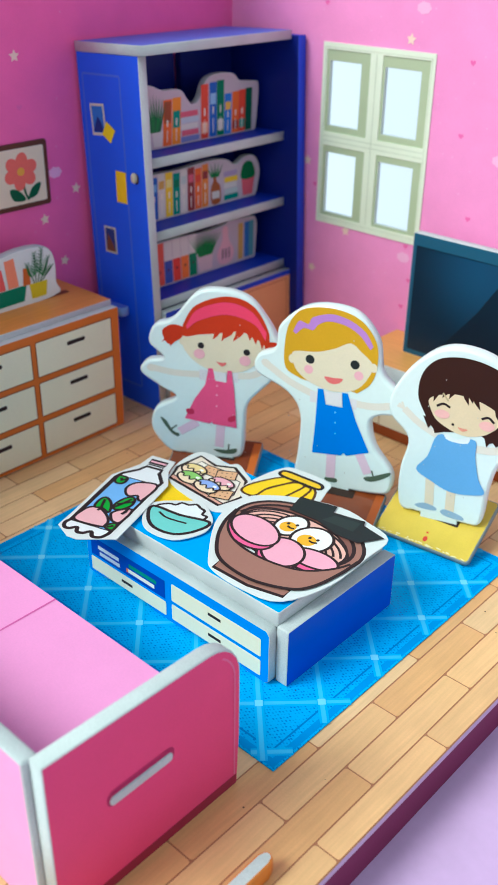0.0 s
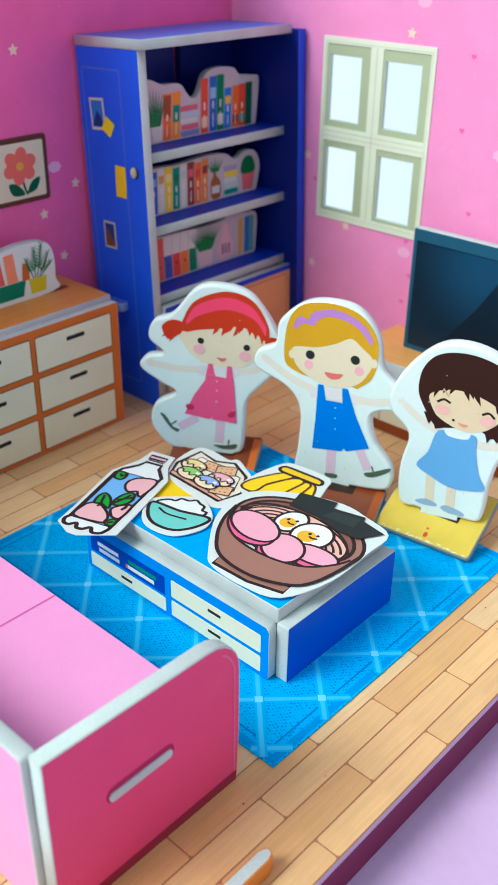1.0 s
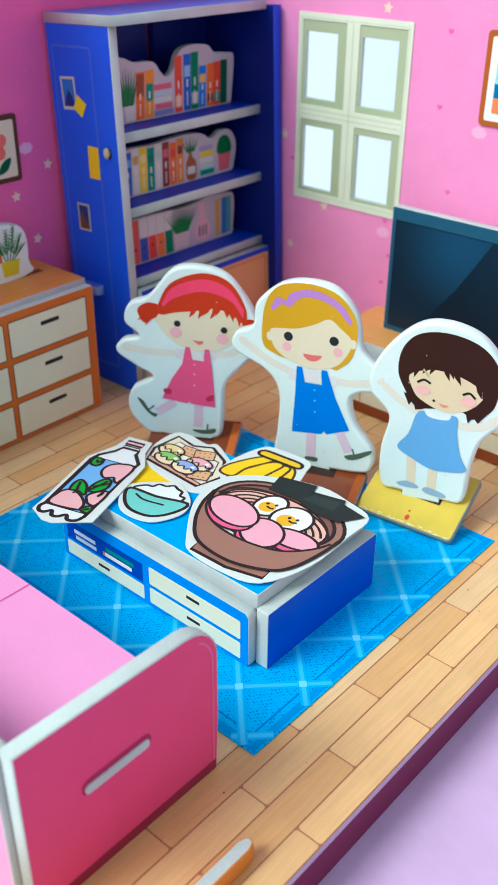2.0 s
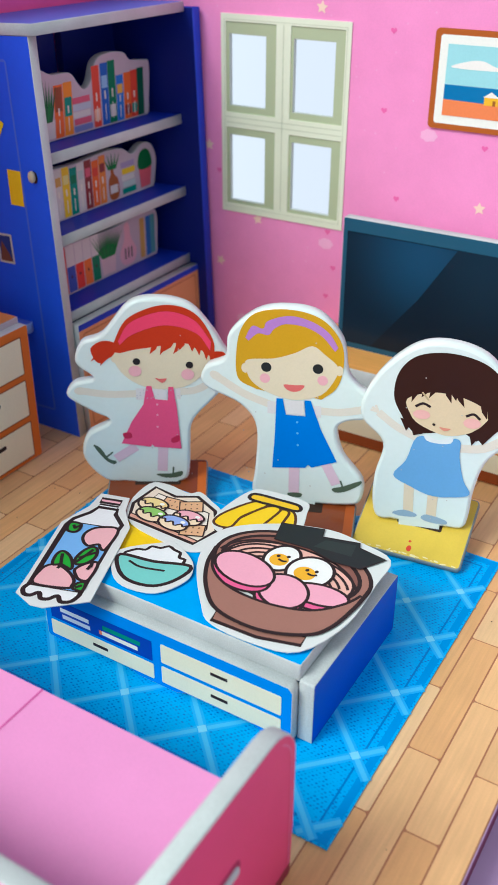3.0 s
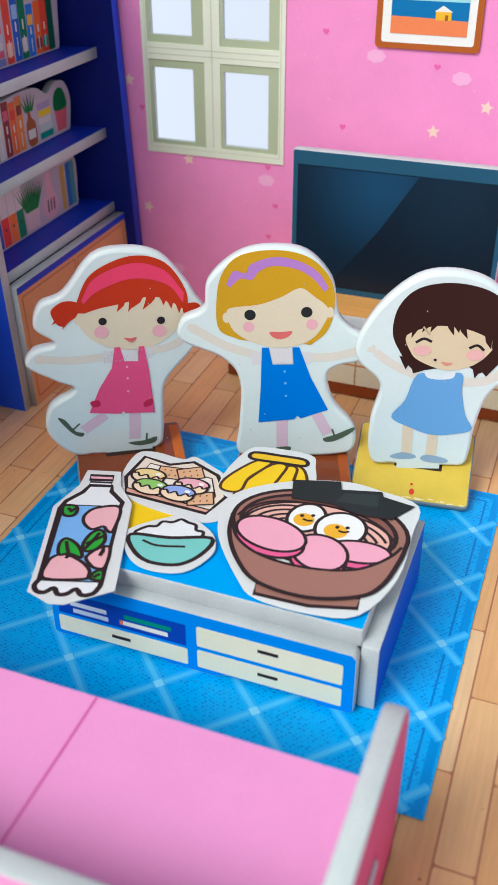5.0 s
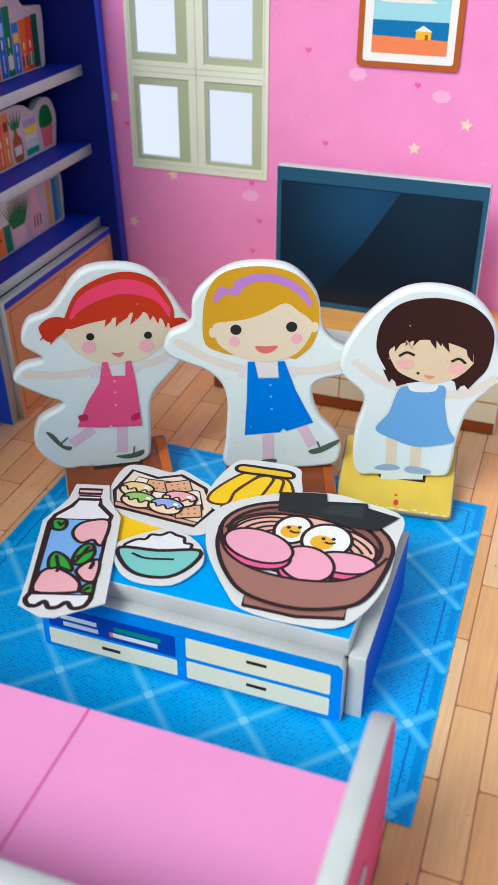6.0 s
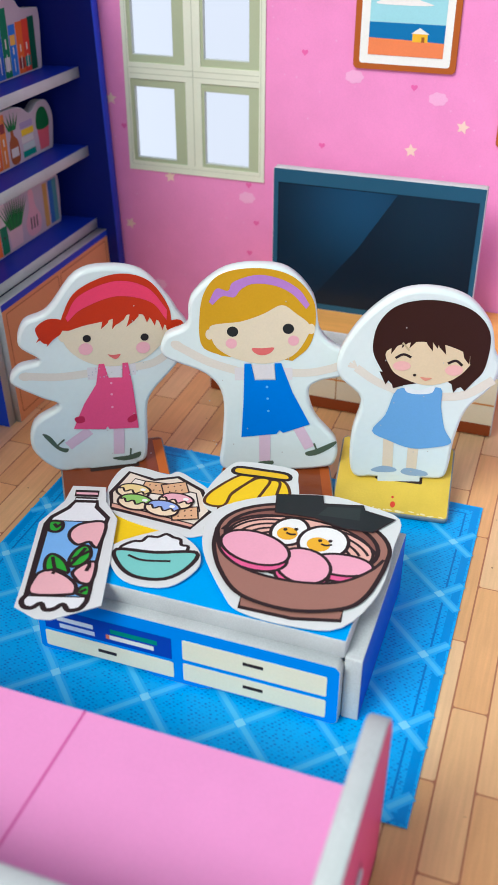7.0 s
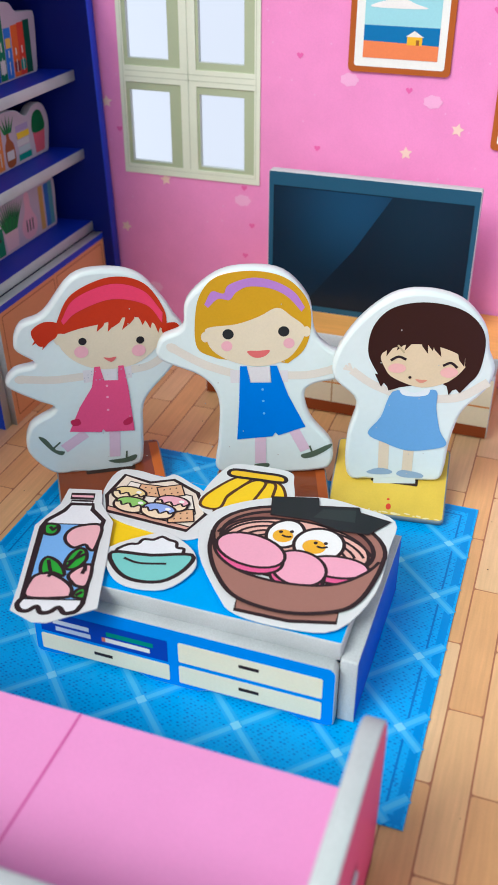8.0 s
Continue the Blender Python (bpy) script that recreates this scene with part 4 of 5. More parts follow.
c.fill("neck_print", [(-13.06, 18.46), (-12.7, 18.56), (-12.72, 18.64), (-13.08, 18.54)], (236, 238, 242), 0.05)
for pts in ([(-12.27, 18.06), (-12.62, 17.93), (-12.72, 17.7), (-12.64, 17.5), (-12.44, 17.39), (-12.3, 17.52), (-12.2, 17.45), (-12.1, 17.47)],
            [(-12.19, 16.76), (-12.11, 17.0), (-11.95, 17.08), (-11.81, 16.65), (-11.94, 16.57), (-12.07, 16.63)],
            [(-12.55, 16.1), (-12.68, 16.43), (-12.65, 16.61), (-12.51, 16.7), (-12.23, 16.64), (-12.02, 16.52), (-11.95, 16.39), (-11.99, 16.28)]):
    c.fill("peach_print", smooth(pts, 4), (238, 182, 190), 0.06, "pink peach")
for pts in ([(-12.61, 16.66), (-12.73, 16.88), (-12.71, 17.04), (-12.52, 17.0), (-12.34, 16.86), (-12.25, 16.71), (-12.47, 16.73)], [(-12.38, 17.0), (-12.4, 17.25), (-12.33, 17.4), (-12.21, 17.38), (-12.1, 17.18), (-12.14, 16.96), (-12.27, 16.87)],
            [(-13.16, 17.78), (-12.97, 17.84), (-12.88, 17.7), (-12.91, 17.58), (-13.06, 17.57)], [(-11.91, 16.35), (-11.89, 16.5), (-11.79, 16.55), (-11.71, 16.36), (-11.82, 16.32)]):
    c.fill("leaf_print", smooth(pts, 4), (54, 168, 54), 0.06, "green leaf")
c.draw("leaf_vein", [(-12.66, 16.98), (-12.56, 16.83), (-12.46, 16.7), (-12.46, 16.61)], 0.06)
c.draw("leaf_vein", [(-12.27, 17.35), (-12.28, 17.11), (-12.3, 16.91)], 0.06)
c.draw("leaf_vein", [(-13.06, 17.75), (-12.95, 17.67)], 0.06)
c.draw("leaf_vein", [(-12.07, 17.09), (-11.99, 16.92)], 0.06)
c.draw("leaf_vein", [(-11.86, 16.36), (-11.8, 16.47)], 0.06)
c.draw("leaf_vein", [(-12.16, 17.32), (-12.34, 17.02)], 0.06)
c.draw("leaf_vein", [(-12.92, 17.82), (-12.98, 17.68)], 0.06)
c.draw("leaf_vein", [(-12.02, 17.0), (-12.0, 16.84)], 0.06)

# noodle bowl
c = Cutout("noodle_bowl_cutout", "paper cut-out of a brown noodle bowl with eggs and seaweed", "paper food", (-9.05, 18.4), TOP + 0.056,
           [(-10.48, 17.93), (-10.72, 18.69), (-10.57, 19.21), (-9.9, 19.74), (-9.0, 20.06), (-8.33, 20.0), (-7.68, 19.8), (-7.62, 19.05), (-7.6, 17.92), (-7.95, 16.97), (-8.65, 16.76), (-9.46, 16.8), (-9.85, 17.11)])
BR = (160, 114, 102)
c.fill("foot_print", [(-9.55, 17.12), (-9.5, 16.88), (-8.68, 16.9), (-8.0, 17.09), (-8.02, 17.32)], BR, LW, "brown foot of the bowl")
body = [(-10.47, 18.55), (-10.34, 18.05), (-10.02, 17.52), (-9.54, 17.11), (-8.75, 17.04), (-8.05, 17.31), (-7.78, 17.67), (-7.66, 18.3), (-7.64, 18.8)]
c.fill("bowl_rim_print", oval(-9.06, 18.72, 1.42, 0.94, 3, 40), BR, LW, "brown rim of the bowl")
c.fill("bowl_inside_print", oval(-9.08, 18.7, 1.26, 0.8, 2, 40), (134, 88, 80), LW, "dark inside of the bowl")
c.fill("noodle_print", oval(-9.08, 18.6, 1.2, 0.68, 2, 40), (236, 184, 172), 0.05, "pale pink noodles")
for k in range(5):
    r_ = 1.12 - 0.16 * k
    c.draw("noodle_line", [(-9.45 + r_ * 0.85 * math.cos(radians(a)), 18.42 + r_ * 0.72 * math.sin(radians(a))) for a in range(75, 172, 8)], 0.05)
    c.draw("noodle_line", [(-8.75 + r_ * 0.92 * math.cos(radians(a)), 18.36 + r_ * 0.72 * math.sin(radians(a))) for a in range(26, 100, 8)], 0.05)
c.fill("egg_print", oval(-9.32, 18.86, 0.3, 0.38, -8), (244, 244, 244), 0.06, "white egg")
c.fill("yolk_print", oval(-9.34, 18.79, 0.17, 0.17), (240, 180, 48))
c.fill("egg_print", oval(-8.72, 18.76, 0.4, 0.43, -18), (244, 244, 244), 0.06, "white egg")
c.fill("yolk_print", oval(-8.78, 18.68, 0.19, 0.18), (240, 180, 48))
for x, y in ((-9.4, 18.88), (-9.23, 18.94), (-8.78, 18.78), (-8.62, 18.82)):
    c.fill("dot_print", oval(x, y, 0.035, 0.04, n=10), (44, 32, 34))
c.draw("mark_line", curve([(-9.36, 18.8), (-9.27, 18.78), (-9.2, 18.81)], 3), 0.045)
c.draw("mark_line", curve([(-8.74, 18.7), (-8.65, 18.69), (-8.57, 18.74)], 3), 0.045)
for x, y, rx, ry, t in ((-8.3, 18.3, 0.5, 0.26, 8), (-8.86, 18.08, 0.46, 0.4, -30), (-9.72, 18.26, 0.6, 0.38, -12)):
    c.fill("fish_cake_side_print", oval(x + 0.01, y - 0.15, rx, ry, t), (230, 96, 150), 0.055)
    c.fill("fish_cake_print", oval(x, y, rx, ry, t), (240, 170, 194), 0.055, "pink fish cake slice")
lip = curve([(-7.64, 18.8), (-7.84, 18.3), (-8.26, 17.86), (-8.95, 17.66), (-9.68, 17.7), (-10.2, 18.0), (-10.47, 18.55)])
c.fill("bowl_front_print", curve(body) + lip[1:-1], BR, 0.0, "brown front of the bowl")
c.draw("outline", curve(body), LW)
c.draw("outline", lip[2:-2], 0.055)
c.fill("seaweed_print", [(-9.83, 19.76), (-9.06, 19.98), (-8.99, 19.76), (-8.33, 19.93), (-8.28, 19.8), (-7.74, 19.72), (-8.02, 19.26), (-8.5, 19.2), (-9.03, 19.33), (-9.7, 19.26)], (30, 40, 42), 0.03, "black green seaweed sheet")
c.fill("seaweed_sheen_print", [(-8.9, 19.7), (-8.36, 19.84), (-8.3, 19.5), (-9.0, 19.42)], (42, 54, 54))

# ---- foam dolls and their stands ----


class Doll:
    """A puffy foam figure of one mesh; colours are printed areas on its front."""

    def __init__(self):
        self.bm, self.mats, self.n = fresh(), [PUFFY, PUFFY], 0

    def body(self, outline, tab, thick=0.3):
        outline = [(u, v - 0.16 * min(1.0, max(0.0, (v - 2.6) / 1.4))) for u, v in outline]
        slab(self.bm, smooth(outline, 5), -thick, 0.0, facing_south, 0, 1, r=0.07)
        slab(self.bm, rect(*tab), -thick + 0.02, -0.004, facing_south, 1, 1)

    def slot(self, rgb):
        m = ink(*rgb)
        if m not in self.mats:
            self.mats.append(m)
        self.n += 1
        return self.mats.index(m), 0.003 + 0.0005 * self.n

    def area(self, pts, rgb):
        i, h = self.slot(rgb)
        fill(self.bm, pts, h, facing_south, i)

    def limb(self, pts, w, rgb):
        i, h = self.slot(rgb)
        stroke(self.bm, curve(pts, 4), w, h, facing_south, False, i)

    def strand(self, root, tip, w, rgb, bend=0.05):
        """A tapered, slightly curved lock of hair from its root to its tip."""
        i, h = self.slot(rgb)
        a, b = Vector(root), Vector(tip)
        side = Vector((b.y - a.y, a.x - b.x)).normalized()
        mid = (a + b) / 2 + side * bend
        fill(self.bm, [tuple(a + side * w / 2), tuple(mid + side * w * 0.34), tuple(b), tuple(mid - side * w * 0.34), tuple(a - side * w / 2)], h, facing_south, i)

    def done(self, label, at, turn, tilt, lean=0, size=1.0):
        r = random.Random(len(label) + int(10 * turn))
        for k in range(9):
            self.area(oval(r.uniform(-0.95, 0.75), r.uniform(0.8, 4.3), 0.012, r.uniform(0.008, 0.016), 0, 6), (196, 192, 190))
        for v in self.bm.verts:
            v.co *= size
        ob = tagged(part("doll", self.bm, self.mats), label, "doll", "foam dolls")
        ob.matrix_world = pose(at[0] * CM, at[1] * CM, at[2] * CM, 0, 0, turn) @ pose(0, 0, 0, tilt, lean)
        return ob


SKIN, BLUSH, MOUTH, SOCK, SHOE, SLEEVE = (232, 216, 190), (240, 178, 190), (224, 110, 110), (226, 196, 216), (84, 100, 84), (228, 222, 226)

ARM_SKIN = (230, 221, 210)

d = Doll()
d.body([(-0.79, 4.84), (-0.19, 4.95), (0.4, 4.79), (0.82, 4.3), (1.02, 3.95), (1.2, 3.6), (1.15, 3.1), (0.9, 2.7), (0.4, 2.1), (0.32, 1.5), (0.3, 1.0), (0.2, 0.66), (-0.3, 0.6), (-1.0, 0.6), (-1.5, 0.66), (-1.92, 1.18), (-1.82, 1.75), (-1.32, 2.08), (-1.66, 2.3), (-2.15, 2.66), (-1.98, 3.0), (-1.58, 3.13), (-1.92, 3.5), (-1.78, 4.0), (-1.34, 4.2)], (-0.85, 0.3, 0.05, 0.8))
d.limb([(-1.82, 2.79), (-1.3, 2.72), (-0.66, 2.74)], 0.16, ARM_SKIN)
d.limb([(0.1, 2.78), (0.5, 2.84), (0.86, 3.06)], 0.16, ARM_SKIN)
for u, v, t in ((-1.86, 2.79, 0), (0.92, 3.1, 35)):
    d.area(oval(u, v, 0.13, 0.09, t, 12), ARM_SKIN)
d.area(rect(-0.74, 2.6, -0.4, 2.86), SLEEVE)
d.area(rect(-0.1, 2.62, 0.16, 2.9), SLEEVE)
d.limb([(-0.8, 1.5), (-1.24, 1.2)], 0.2, SOCK)
d.limb([(-0.24, 1.5), (-0.28, 0.9)], 0.21, SOCK)
d.area(smooth([(-1.7, 1.52), (-1.56, 1.46), (-1.4, 1.2), (-1.24, 1.14), (-1.3, 1.06), (-1.48, 1.18)], 3), SHOE)
d.area(smooth([(-0.42, 0.82), (-0.1, 0.84), (0.14, 0.9), (0.1, 0.77), (-0.2, 0.73)], 3), SHOE)
d.limb([(-0.04, 1.0), (-0.06, 0.84)], 0.035, SHOE)
d.limb([(-1.3, 1.36), (-1.44, 1.24)], 0.035, SHOE)
d.area(smooth([(-1.12, 3.6), (-0.96, 3.16), (-0.46, 2.87), (0.24, 2.9), (0.7, 3.26), (0.8, 3.6), (0.4, 4.1), (-0.7, 4.1)], 5), SKIN)
d.area(oval(-1.1, 3.54, 0.1, 0.12), SKIN)
d.area(oval(0.78, 3.46, 0.1, 0.12), SKIN)
d.area(smooth([(-1.58, 3.74), (-1.34, 3.9), (-1.08, 3.84), (-1.14, 3.6), (-1.3, 3.5), (-1.42, 3.42), (-1.52, 3.5)], 4), (198, 50, 18))
d.area(smooth([(0.78, 3.5), (0.94, 3.5), (1.1, 3.56), (1.02, 3.68), (0.8, 3.66)], 4), (198, 50, 18))
d.area(curve([(-1.15, 3.66), (-1.08, 3.95), (-0.79, 4.4), (-0.11, 4.66), (0.48, 4.5), (0.83, 3.95), (0.86, 3.5)]) + curve([(0.84, 3.52), (0.62, 3.7), (0.36, 3.84), (0.04, 3.86), (-0.3, 3.78), (-0.7, 3.72), (-1.0, 3.64)]), (200, 52, 18))
for root, tip in (((-0.3, 3.9), (-0.42, 3.62)), ((-0.12, 3.92), (-0.22, 3.6)), ((0.02, 3.94), (-0.14, 3.68)), ((0.2, 3.92), (0.04, 3.62)), ((0.22, 3.95), (0.18, 3.72)), ((0.5, 3.86), (0.56, 3.6)), ((0.66, 3.8), (0.7, 3.5)), ((0.4, 3.9), (0.42, 3.68))):
    d.strand(root, tip, 0.15, (200, 52, 18), -0.025)
for root, tip in (((-1.25, 3.7), (-1.6, 3.46)), ((-1.2, 3.64), (-1.42, 3.36)), ((0.9, 3.6), (1.12, 3.46))):
    d.strand(root, tip, 0.14, (198, 50, 18), 0.03)
d.area(curve([(-1.03, 3.9), (-0.76, 4.3), (-0.1, 4.53), (0.46, 4.36), (0.8, 3.9)]) + curve([(0.78, 3.7), (0.5, 4.08), (-0.1, 4.24), (-0.72, 4.05), (-1.0, 3.82)]), (240, 66, 108))
for x, y in ((-0.69, 3.46), (0.36, 3.39)):
    d.area(oval(x, y, 0.075, 0.075, n=14), (38, 34, 38))
    d.area(oval(x - 0.04, y - 0.21, 0.13, 0.12, n=18), BLUSH)
d.area(smooth([(-0.34, 3.1), (-0.23, 3.08), (-0.1, 3.09), (-0.2, 2.99)], 3), MOUTH)
d.area([(-0.52, 2.92), (-0.42, 2.92), (-0.36, 2.62), (-0.1, 2.6), (-0.08, 2.9), (0.02, 2.9), (0.08, 2.4), (0.14, 1.46), (-0.42, 1.5), (-0.46, 1.56), (-0.5, 1.5), (-1.1, 1.58), (-0.86, 2.1), (-0.6, 2.5)], (236, 84, 136))
d.area([(-0.41, 2.86), (-0.1, 2.84), (-0.11, 2.6), (-0.35, 2.62)], SLEEVE)
d.area(smooth([(-1.06, 1.82), (-0.9, 1.84), (-0.88, 1.72), (-1.02, 1.7)], 3), (196, 40, 84))
d.area(smooth([(-0.06, 1.7), (0.1, 1.78), (0.1, 1.64), (-0.04, 1.6)], 3), (196, 40, 84))
for y in (2.5, 2.26, 1.98):
    d.area(oval(-0.32 - 0.03 * (2.5 - y), y, 0.025, 0.025, n=8), (244, 164, 192))
for k in range(14):
    d.area(oval(-0.72 + 0.07 * (k % 5) + (0.62 if k > 8 else 0), 2.65 + 0.06 * (k % 4), 0.012, 0.012, n=6), (186, 186, 200))
d.done("white foam doll printed with red hair and pink overalls", (-13.58, 21.59, -0.25), 31, 0, 0, 1.03)

d = Doll()
d.body([(-0.66, 4.87), (-0.1, 5.0), (0.53, 4.9), (0.97, 4.4), (1.08, 3.75), (1.3, 3.42), (1.56, 3.2), (1.5, 2.72), (1.1, 2.6), (0.9, 2.4), (1.02, 1.85), (1.42, 1.3), (1.4, 0.84), (1.1, 0.72), (0.4, 0.68), (-0.4, 0.68), (-0.78, 0.8), (-0.72, 1.4), (-0.68, 2.3), (-0.98, 2.8), (-1.7, 3.2), (-1.66, 3.65), (-1.26, 3.9), (-1.16, 4.42)], (-0.4, 0.3, 0.5, 0.8))
d.limb([(-1.4, 3.34), (-0.9, 3.04), (-0.36, 2.84)], 0.16, ARM_SKIN)
d.limb([(0.46, 2.8), (0.95, 2.8), (1.4, 2.9)], 0.16, ARM_SKIN)
for u, v, t in ((-1.44, 3.37, -30), (1.42, 2.91, 8)):
    d.area(oval(u, v, 0.13, 0.09, t, 12), ARM_SKIN)
d.area(rect(-0.44, 2.66, -0.16, 2.92), SLEEVE)
d.area(rect(0.34, 2.66, 0.6, 2.9), SLEEVE)
d.limb([(0.08, 1.5), (0.07, 0.92)], 0.21, SOCK)
d.limb([(0.7, 1.66), (0.92, 1.2)], 0.2, SOCK)
d.area(smooth([(0.84, 1.1), (1.06, 1.18), (1.4, 1.34), (1.38, 1.24), (1.1, 1.06), (0.9, 1.02)], 3), SHOE)
d.area(smooth([(-0.04, 0.9), (0.22, 0.92), (0.2, 0.82), (-0.02, 0.82)], 3), SHOE)
d.limb([(1.0, 1.3), (1.06, 1.12)], 0.035, SHOE)
d.area(curve([(-0.66, 3.16), (-1.0, 3.36), (-1.02, 3.9), (-0.9, 4.4), (-0.58, 4.72), (0.05, 4.8), (0.61, 4.64), (0.96, 4.21), (1.0, 3.7), (0.88, 3.3), (0.6, 3.04)]) + [(0.3, 3.1), (-0.3, 3.1)], (212, 160, 30))
d.area(smooth([(-0.84, 3.6), (-0.74, 3.32), (-0.39, 3.09), (0.11, 2.99), (0.6, 3.14), (0.86, 3.5), (0.9, 3.74), (0.66, 3.96), (0.42, 4.12), (0.1, 3.96), (-0.3, 3.82), (-0.8, 3.76)], 4), SKIN)
d.area(oval(-0.86, 3.58, 0.07, 0.1), SKIN)
d.area(oval(0.93, 3.66, 0.07, 0.1), SKIN)
d.area(curve([(-0.84, 4.2), (-0.7, 4.44), (-0.5, 4.4), (-0.4, 4.56), (0.0, 4.68), (0.4, 4.6), (0.72, 4.4), (0.9, 4.12)]) + curve([(0.84, 4.04), (0.6, 4.32), (0.3, 4.48), (-0.06, 4.52), (-0.28, 4.42), (-0.4, 4.28), (-0.6, 4.3), (-0.78, 4.14)]), (186, 130, 206))
for x, y, bx in ((-0.45, 3.63, -0.03), (0.53, 3.67, 0.09)):
    d.area(oval(x, y, 0.1, 0.1, n=16), (36, 40, 42))
    d.area(oval(x + bx, y - 0.23, 0.1, 0.1, n=16), BLUSH)
d.area(smooth([(-0.12, 3.3), (0.08, 3.3), (0.28, 3.31), (0.2, 3.2), (0.06, 3.16), (-0.06, 3.2)], 3), MOUTH)
d.area([(-0.26, 3.0), (-0.14, 3.0), (-0.08, 2.66), (0.3, 2.66), (0.28, 3.0), (0.4, 3.0), (0.6, 2.4), (0.92, 1.72), (0.42, 1.54), (0.36, 1.6), (0.3, 1.52), (-0.36, 1.46), (-0.3, 2.2)], (0, 122, 226))
d.area([(-0.13, 2.98), (0.27, 2.98), (0.29, 2.68), (-0.07, 2.68)], SLEEVE)
for y in (2.52, 2.28, 2.02):
    d.area(oval(0.14 + 0.03 * (2.5 - y), y, 0.025, 0.025, n=8), (112, 182, 240))
d.done("white foam doll printed with blonde hair and blue overalls", (-10.97, 22.09, -0.24), 18, -0.6, -1.7, 1.05)

d = Doll()
d.body([(-1.36, 3.6), (-0.98, 4.3), (-0.38, 4.82), (0.24, 4.92), (0.87, 4.72), (1.29, 4.22), (1.4, 3.7), (1.52, 3.3), (1.4, 2.82), (1.0, 2.3), (0.82, 1.6), (0.76, 1.0), (0.66, 0.72), (0.3, 0.69), (-0.2, 0.69), (-0.68, 0.7), (-1.06, 0.72), (-1.16, 1.1), (-1.12, 1.75), (-0.97, 2.5), (-1.38, 3.05)], (-0.6, 0.2, 0.22, 0.9))
d.limb([(-1.06, 3.2), (-0.7, 2.92), (-0.26, 2.7)], 0.16, ARM_SKIN)
d.limb([(0.5, 2.6), (0.95, 2.66), (1.42, 2.98)], 0.18, ARM_SKIN)
for t in (110, 140, 165):
    d.limb([(-1.06, 3.2), (-1.06 + 0.16 * math.cos(radians(t)), 3.2 + 0.16 * math.sin(radians(t)))], 0.05, ARM_SKIN)
d.limb([(-0.42, 1.7), (-0.42, 0.96)], 0.2, (230, 212, 188))
d.limb([(0.06, 1.6), (0.04, 0.92)], 0.2, (230, 212, 188))
d.area(smooth([(-0.74, 0.9), (-0.5, 1.0), (-0.26, 0.94), (-0.28, 0.86), (-0.6, 0.84)], 3), (152, 178, 206))
d.area(smooth([(-0.16, 0.86), (-0.04, 0.96), (0.32, 0.88), (0.34, 0.78), (0.0, 0.78)], 3), (152, 178, 206))
d.area(curve([(-0.22, 2.84), (-0.4, 2.86), (-0.62, 3.2), (-0.77, 3.6), (-0.68, 4.12), (-0.34, 4.48), (0.27, 4.58), (0.91, 4.4), (1.27, 3.95), (1.26, 3.3), (1.1, 2.98), (0.8, 2.8)]) + [(0.5, 3.0), (0.1, 2.9)], (52, 22, 14))
d.area(smooth([(-0.52, 3.56), (-0.46, 3.26), (-0.28, 3.04), (0.22, 2.85), (0.68, 2.97), (0.92, 3.2), (1.02, 3.46), (0.7, 3.64), (0.3, 3.74), (-0.1, 3.74)], 4), (230, 206, 172))
d.area(curve([(-0.6, 3.6), (-0.34, 3.76), (-0.06, 3.8), (0.1, 3.86), (0.4, 3.74), (0.76, 3.6), (1.08, 3.4)]) + [(1.1, 3.9), (0.3, 4.2), (-0.4, 4.1)], (52, 22, 14))
for root, tip in (((0.06, 3.92), (-0.12, 3.62)), ((-0.08, 3.88), (-0.26, 3.62)), ((-0.3, 3.84), (-0.44, 3.5)), ((0.22, 3.9), (0.3, 3.56)), ((0.36, 3.86), (0.38, 3.62)), ((0.42, 3.84), (0.54, 3.5)), ((0.9, 3.6), (0.96, 3.3)), ((1.04, 3.5), (1.04, 3.16))):
    d.strand(root, tip, 0.15, (52, 22, 14), 0.02)
d.area([(-0.64, 3.14), (-0.52, 2.86), (-0.44, 3.0), (-0.38, 2.78), (-0.2, 2.84), (-0.34, 3.08)], (52, 22, 14))
d.area([(0.66, 2.95), (0.72, 2.7), (0.82, 2.86), (0.92, 2.74), (1.14, 3.04), (0.96, 3.2)], (52, 22, 14))
d.limb([(-0.36, 3.42), (-0.22, 3.5), (-0.08, 3.44)], 0.05, (44, 32, 34))
d.limb([(0.58, 3.32), (0.72, 3.38), (0.84, 3.28)], 0.05, (44, 32, 34))
d.area(oval(-0.24, 3.26, 0.16, 0.1), (242, 184, 180))
d.area(oval(0.7, 3.18, 0.16, 0.11), (242, 184, 180))
d.area(smooth([(0.1, 3.03), (0.2, 3.02), (0.32, 3.01), (0.2, 2.95)], 3), (226, 150, 130))
d.area(oval(0.0, 3.07, 0.03, 0.03, n=8), (44, 32, 34))
d.area(smooth([(-0.3, 2.76), (0.1, 2.74), (0.49, 2.8), (0.52, 2.4), (0.62, 1.9), (0.76, 1.58), (0.4, 1.46), (0.0, 1.44), (-0.4, 1.6), (-0.74, 1.82), (-0.5, 2.2)], 4), (112, 168, 222))
d.area(smooth([(-0.16, 2.84), (0.1, 2.74), (0.36, 2.86), (0.34, 2.7), (0.1, 2.66), (-0.12, 2.7)], 3), (232, 236, 240))
d.limb([(-0.24, 3.74), (-0.12, 3.58)], 0.035, (196, 176, 140))
d.done("white foam doll printed with dark bob hair and blue dress", (-8.1, 22.68, -0.1), 13, 2.5, -2.6)


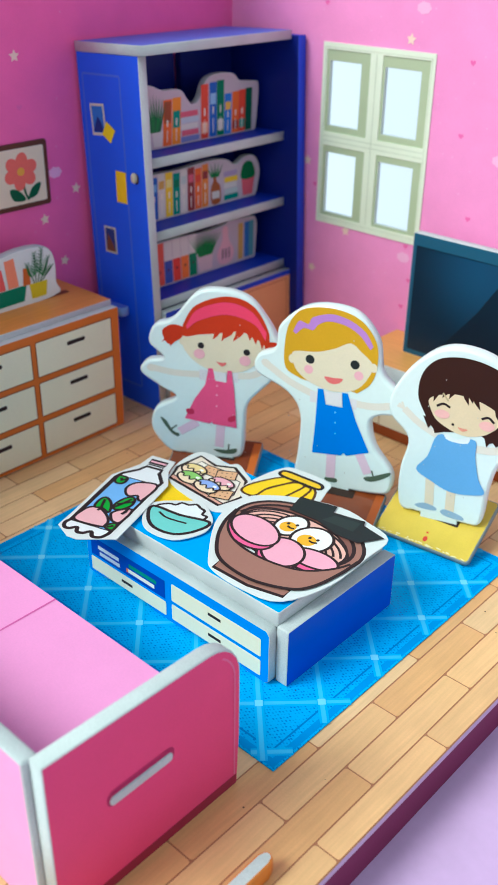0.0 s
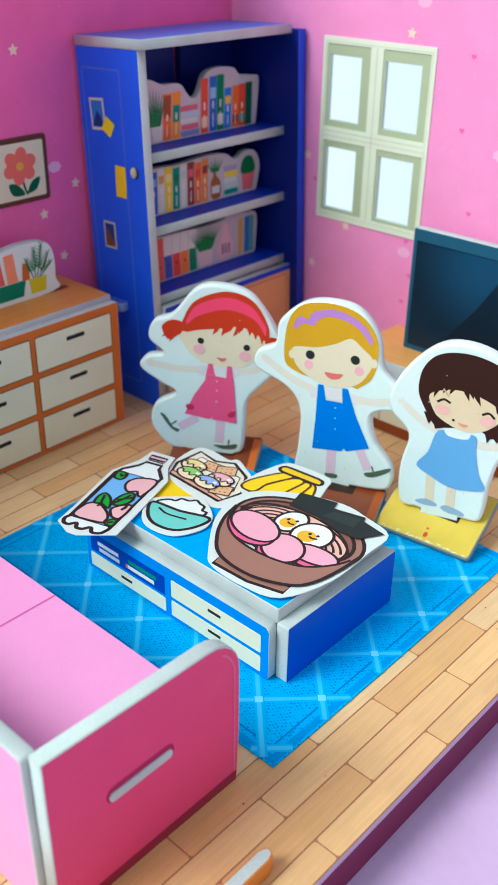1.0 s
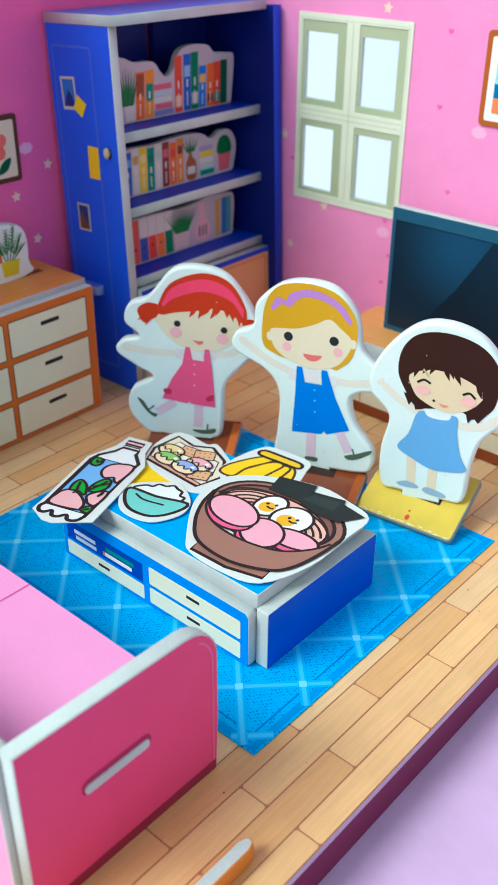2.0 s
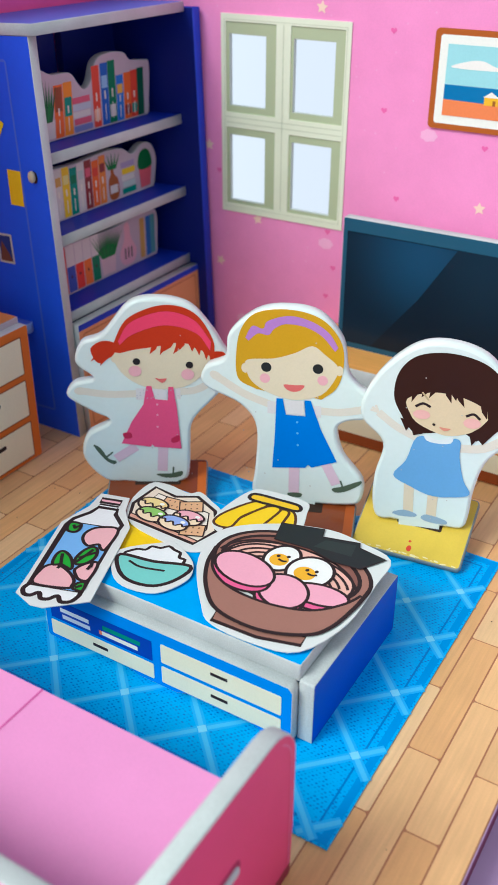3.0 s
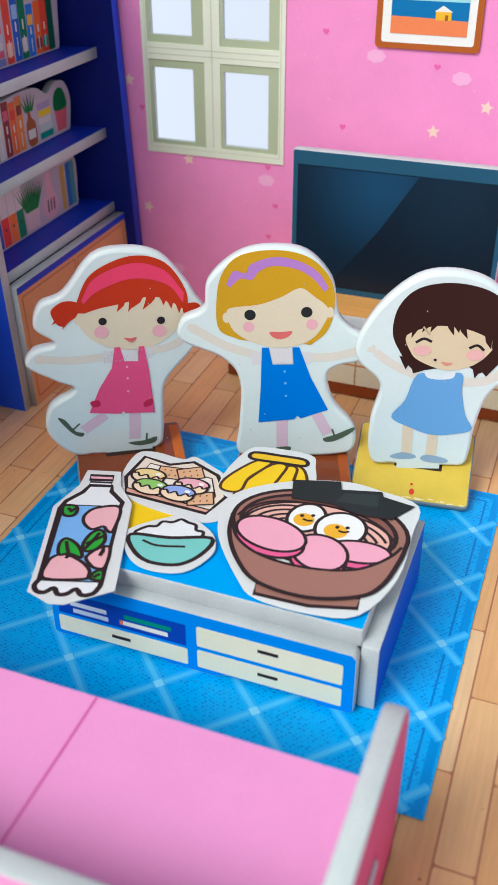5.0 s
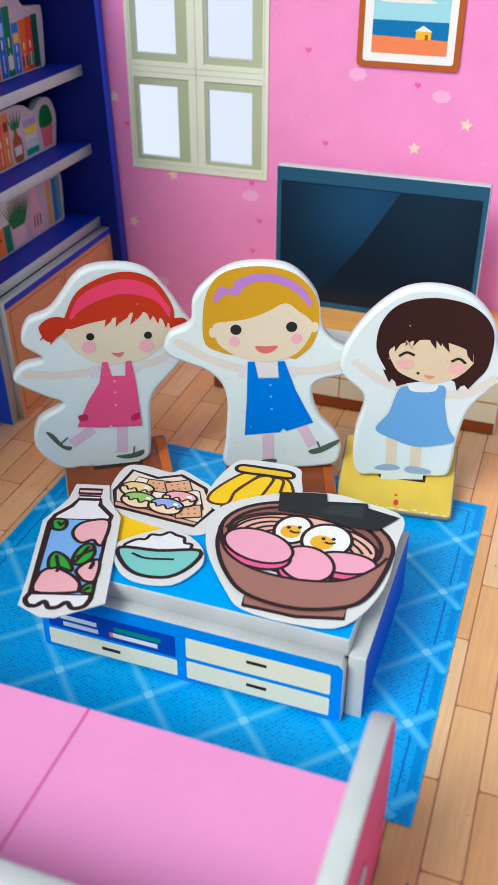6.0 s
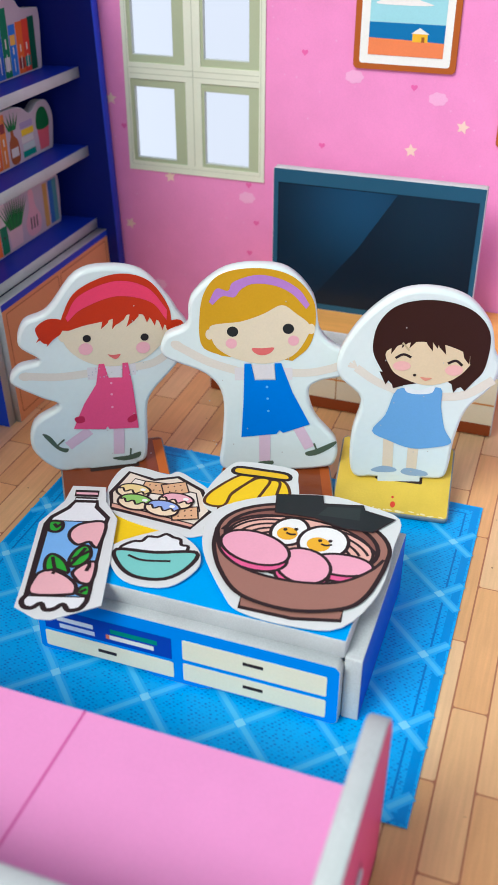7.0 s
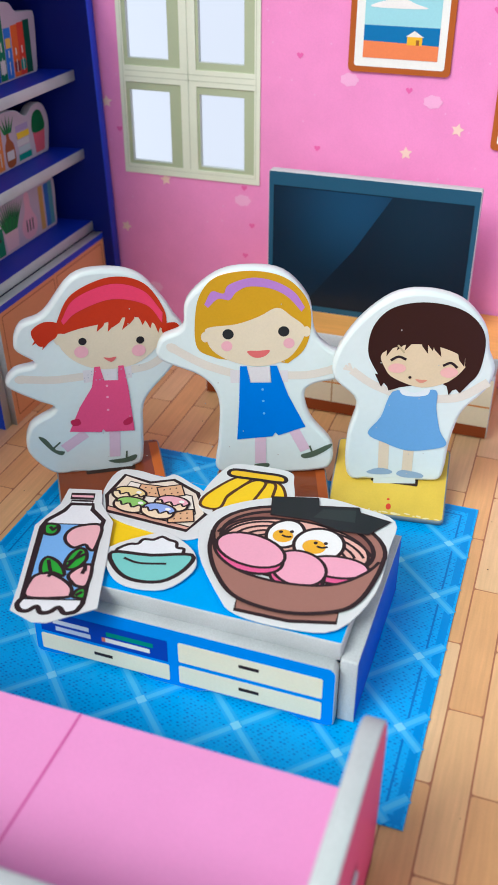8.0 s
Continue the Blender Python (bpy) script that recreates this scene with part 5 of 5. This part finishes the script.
def doll_stand(label, front, turn, tilt, w, depth, mats, strip, slot):
    """A flat foam plate, its front edge on the rug and its back propped up by the doll's foot tab, which is pushed through the slot."""
    ob = thing("doll_stand", label, "doll stand", (*front, 0.042), turn, tilt, group="doll stands")
    board("plate", rounded(-w / 2, 0, w / 2, depth, 0.1), 0.0, 0.15, lying, mats, ob, "glossy printed plate with worn foam edge", 0.03)
    if strip:
        patch("side_strip", rect(w / 2 - 0.22, 0.1, w / 2 - 0.03, depth - 0.1), 0.154, lying, strip, ob, "lighter orange strip")
    u, v, half = slot
    patch("slot", rounded(u - half, v - 0.02, u + half, v + 0.34, 0.03), 0.155, lying, ink(52, 34, 26), ob, "dark slot round the foot tab")
    return ob


EDGE = surface("grey_stand_edge", (132, 138, 140), rough=0.7, grain=3200, fine=0.2, blotch=0.3, bump=0.3)
BROWN = [surface("brown_stand_print", (132, 62, 28), rough=0.3, coat=0.4, blotch=0.2), EDGE]
doll_stand("brown foam stand under the red-haired doll", (-13.33, 20.44), 32, 10, 2.17, 1.9, BROWN, ink(206, 108, 44), (0.0, 1.08, 0.5))
doll_stand("brown foam stand under the blonde doll", (-10.12, 20.64), 21, 10, 2.2, 1.87, BROWN, ink(170, 84, 38), (-0.2, 1.48, 0.6))
YELLOW_P = [surface("yellow_stand_print", (214, 182, 72), rough=0.3, coat=0.35, blotch=0.2), EDGE]
yellow = doll_stand("yellow glossy foam stand under the dark-haired doll", (-8.34, 22.02), 6.5, 27, 2.26, 1.65, YELLOW_P, None, (0.1, 0.74, 0.46))
for u, v, a, b in ((0.05, 0.2, 0.05, 0.07), (0.03, 0.36, 0.028, 0.026)):
    patch("red_mark", oval(u, v, a, b, n=14), 0.155, lying, ink(206, 62, 44), yellow, "small red printed mark")
bm = fresh()
r = random.Random(8)
for k in range(26):  # the print is rubbed off along the rim
    fill(bm, oval(r.uniform(-1.05, 1.05), 0.04 + r.uniform(0, 0.05), r.uniform(0.02, 0.07), r.uniform(0.008, 0.02), r.uniform(-10, 10), 8), 0.1535 + 0.00005 * k, lying)
part("rim_wear", bm, ink(226, 214, 168), yellow, "pale worn rim")

# ---- floor planks ----
PLANK_W, PLANK_L = 0.55, 2.933
PLANK = [wood_print("plank_print", (230, 181, 130)), wood_print("plank_print_warm", (226, 171, 118)), wood_print("plank_print_pale", (233, 190, 144))]


def plank_mesh(w, l, m):
    bm_ = fresh()
    slab(bm_, rounded(-w / 2, -l / 2, w / 2, l / 2, 0.045, 2), -0.008, 0.0, lying, 0, 0)
    for v in bm_.verts:
        v.co *= CM
    me = bpy.data.meshes.new("plank")
    bm_.to_mesh(me)
    bm_.free()
    me.materials.append(m)
    return me


kinds = [plank_mesh(PLANK_W - 0.028, PLANK_L - 0.028, m) for m in PLANK]
edge_kind = plank_mesh(0.455 - 0.028, PLANK_L - 0.028, PLANK[0])
rng = random.Random(11)
for col in range(-25, 3):
    x0 = -6.4 + PLANK_W * col
    narrow = x0 + PLANK_W > FLOOR_EDGE + 0.02
    y = 14.7 - 3 * PLANK_L + (0 if col % 2 == 0 else PLANK_L / 2)
    while y < 28.1:
        ob = new("plank", edge_kind if narrow else rng.choice(kinds))
        ob.location = ((x0 + (0.455 if narrow else PLANK_W) / 2) * CM, (y + PLANK_L / 2) * CM, 0.0)
        ob.parent = floor
        y += PLANK_L

# ---- specks of dust on the floor and rug ----
rng = random.Random(4)
bm = fresh()
for k in range(46):
    x, y, s = rng.uniform(-16.5, -5.1), rng.uniform(13.0, 25.5), rng.uniform(0.008, 0.018)
    fill(bm, oval(x, y, s, s * rng.uniform(0.6, 1.2), rng.uniform(0, 90), 7), 0.042 if RX0 < x < RX1 and RY0 < y < RY1 else 0.004, lying)
tagged(part("floor_specks", bm, ink(92, 60, 44)), "tiny dark specks of dirt on the floor", "specks", kind="stuff")
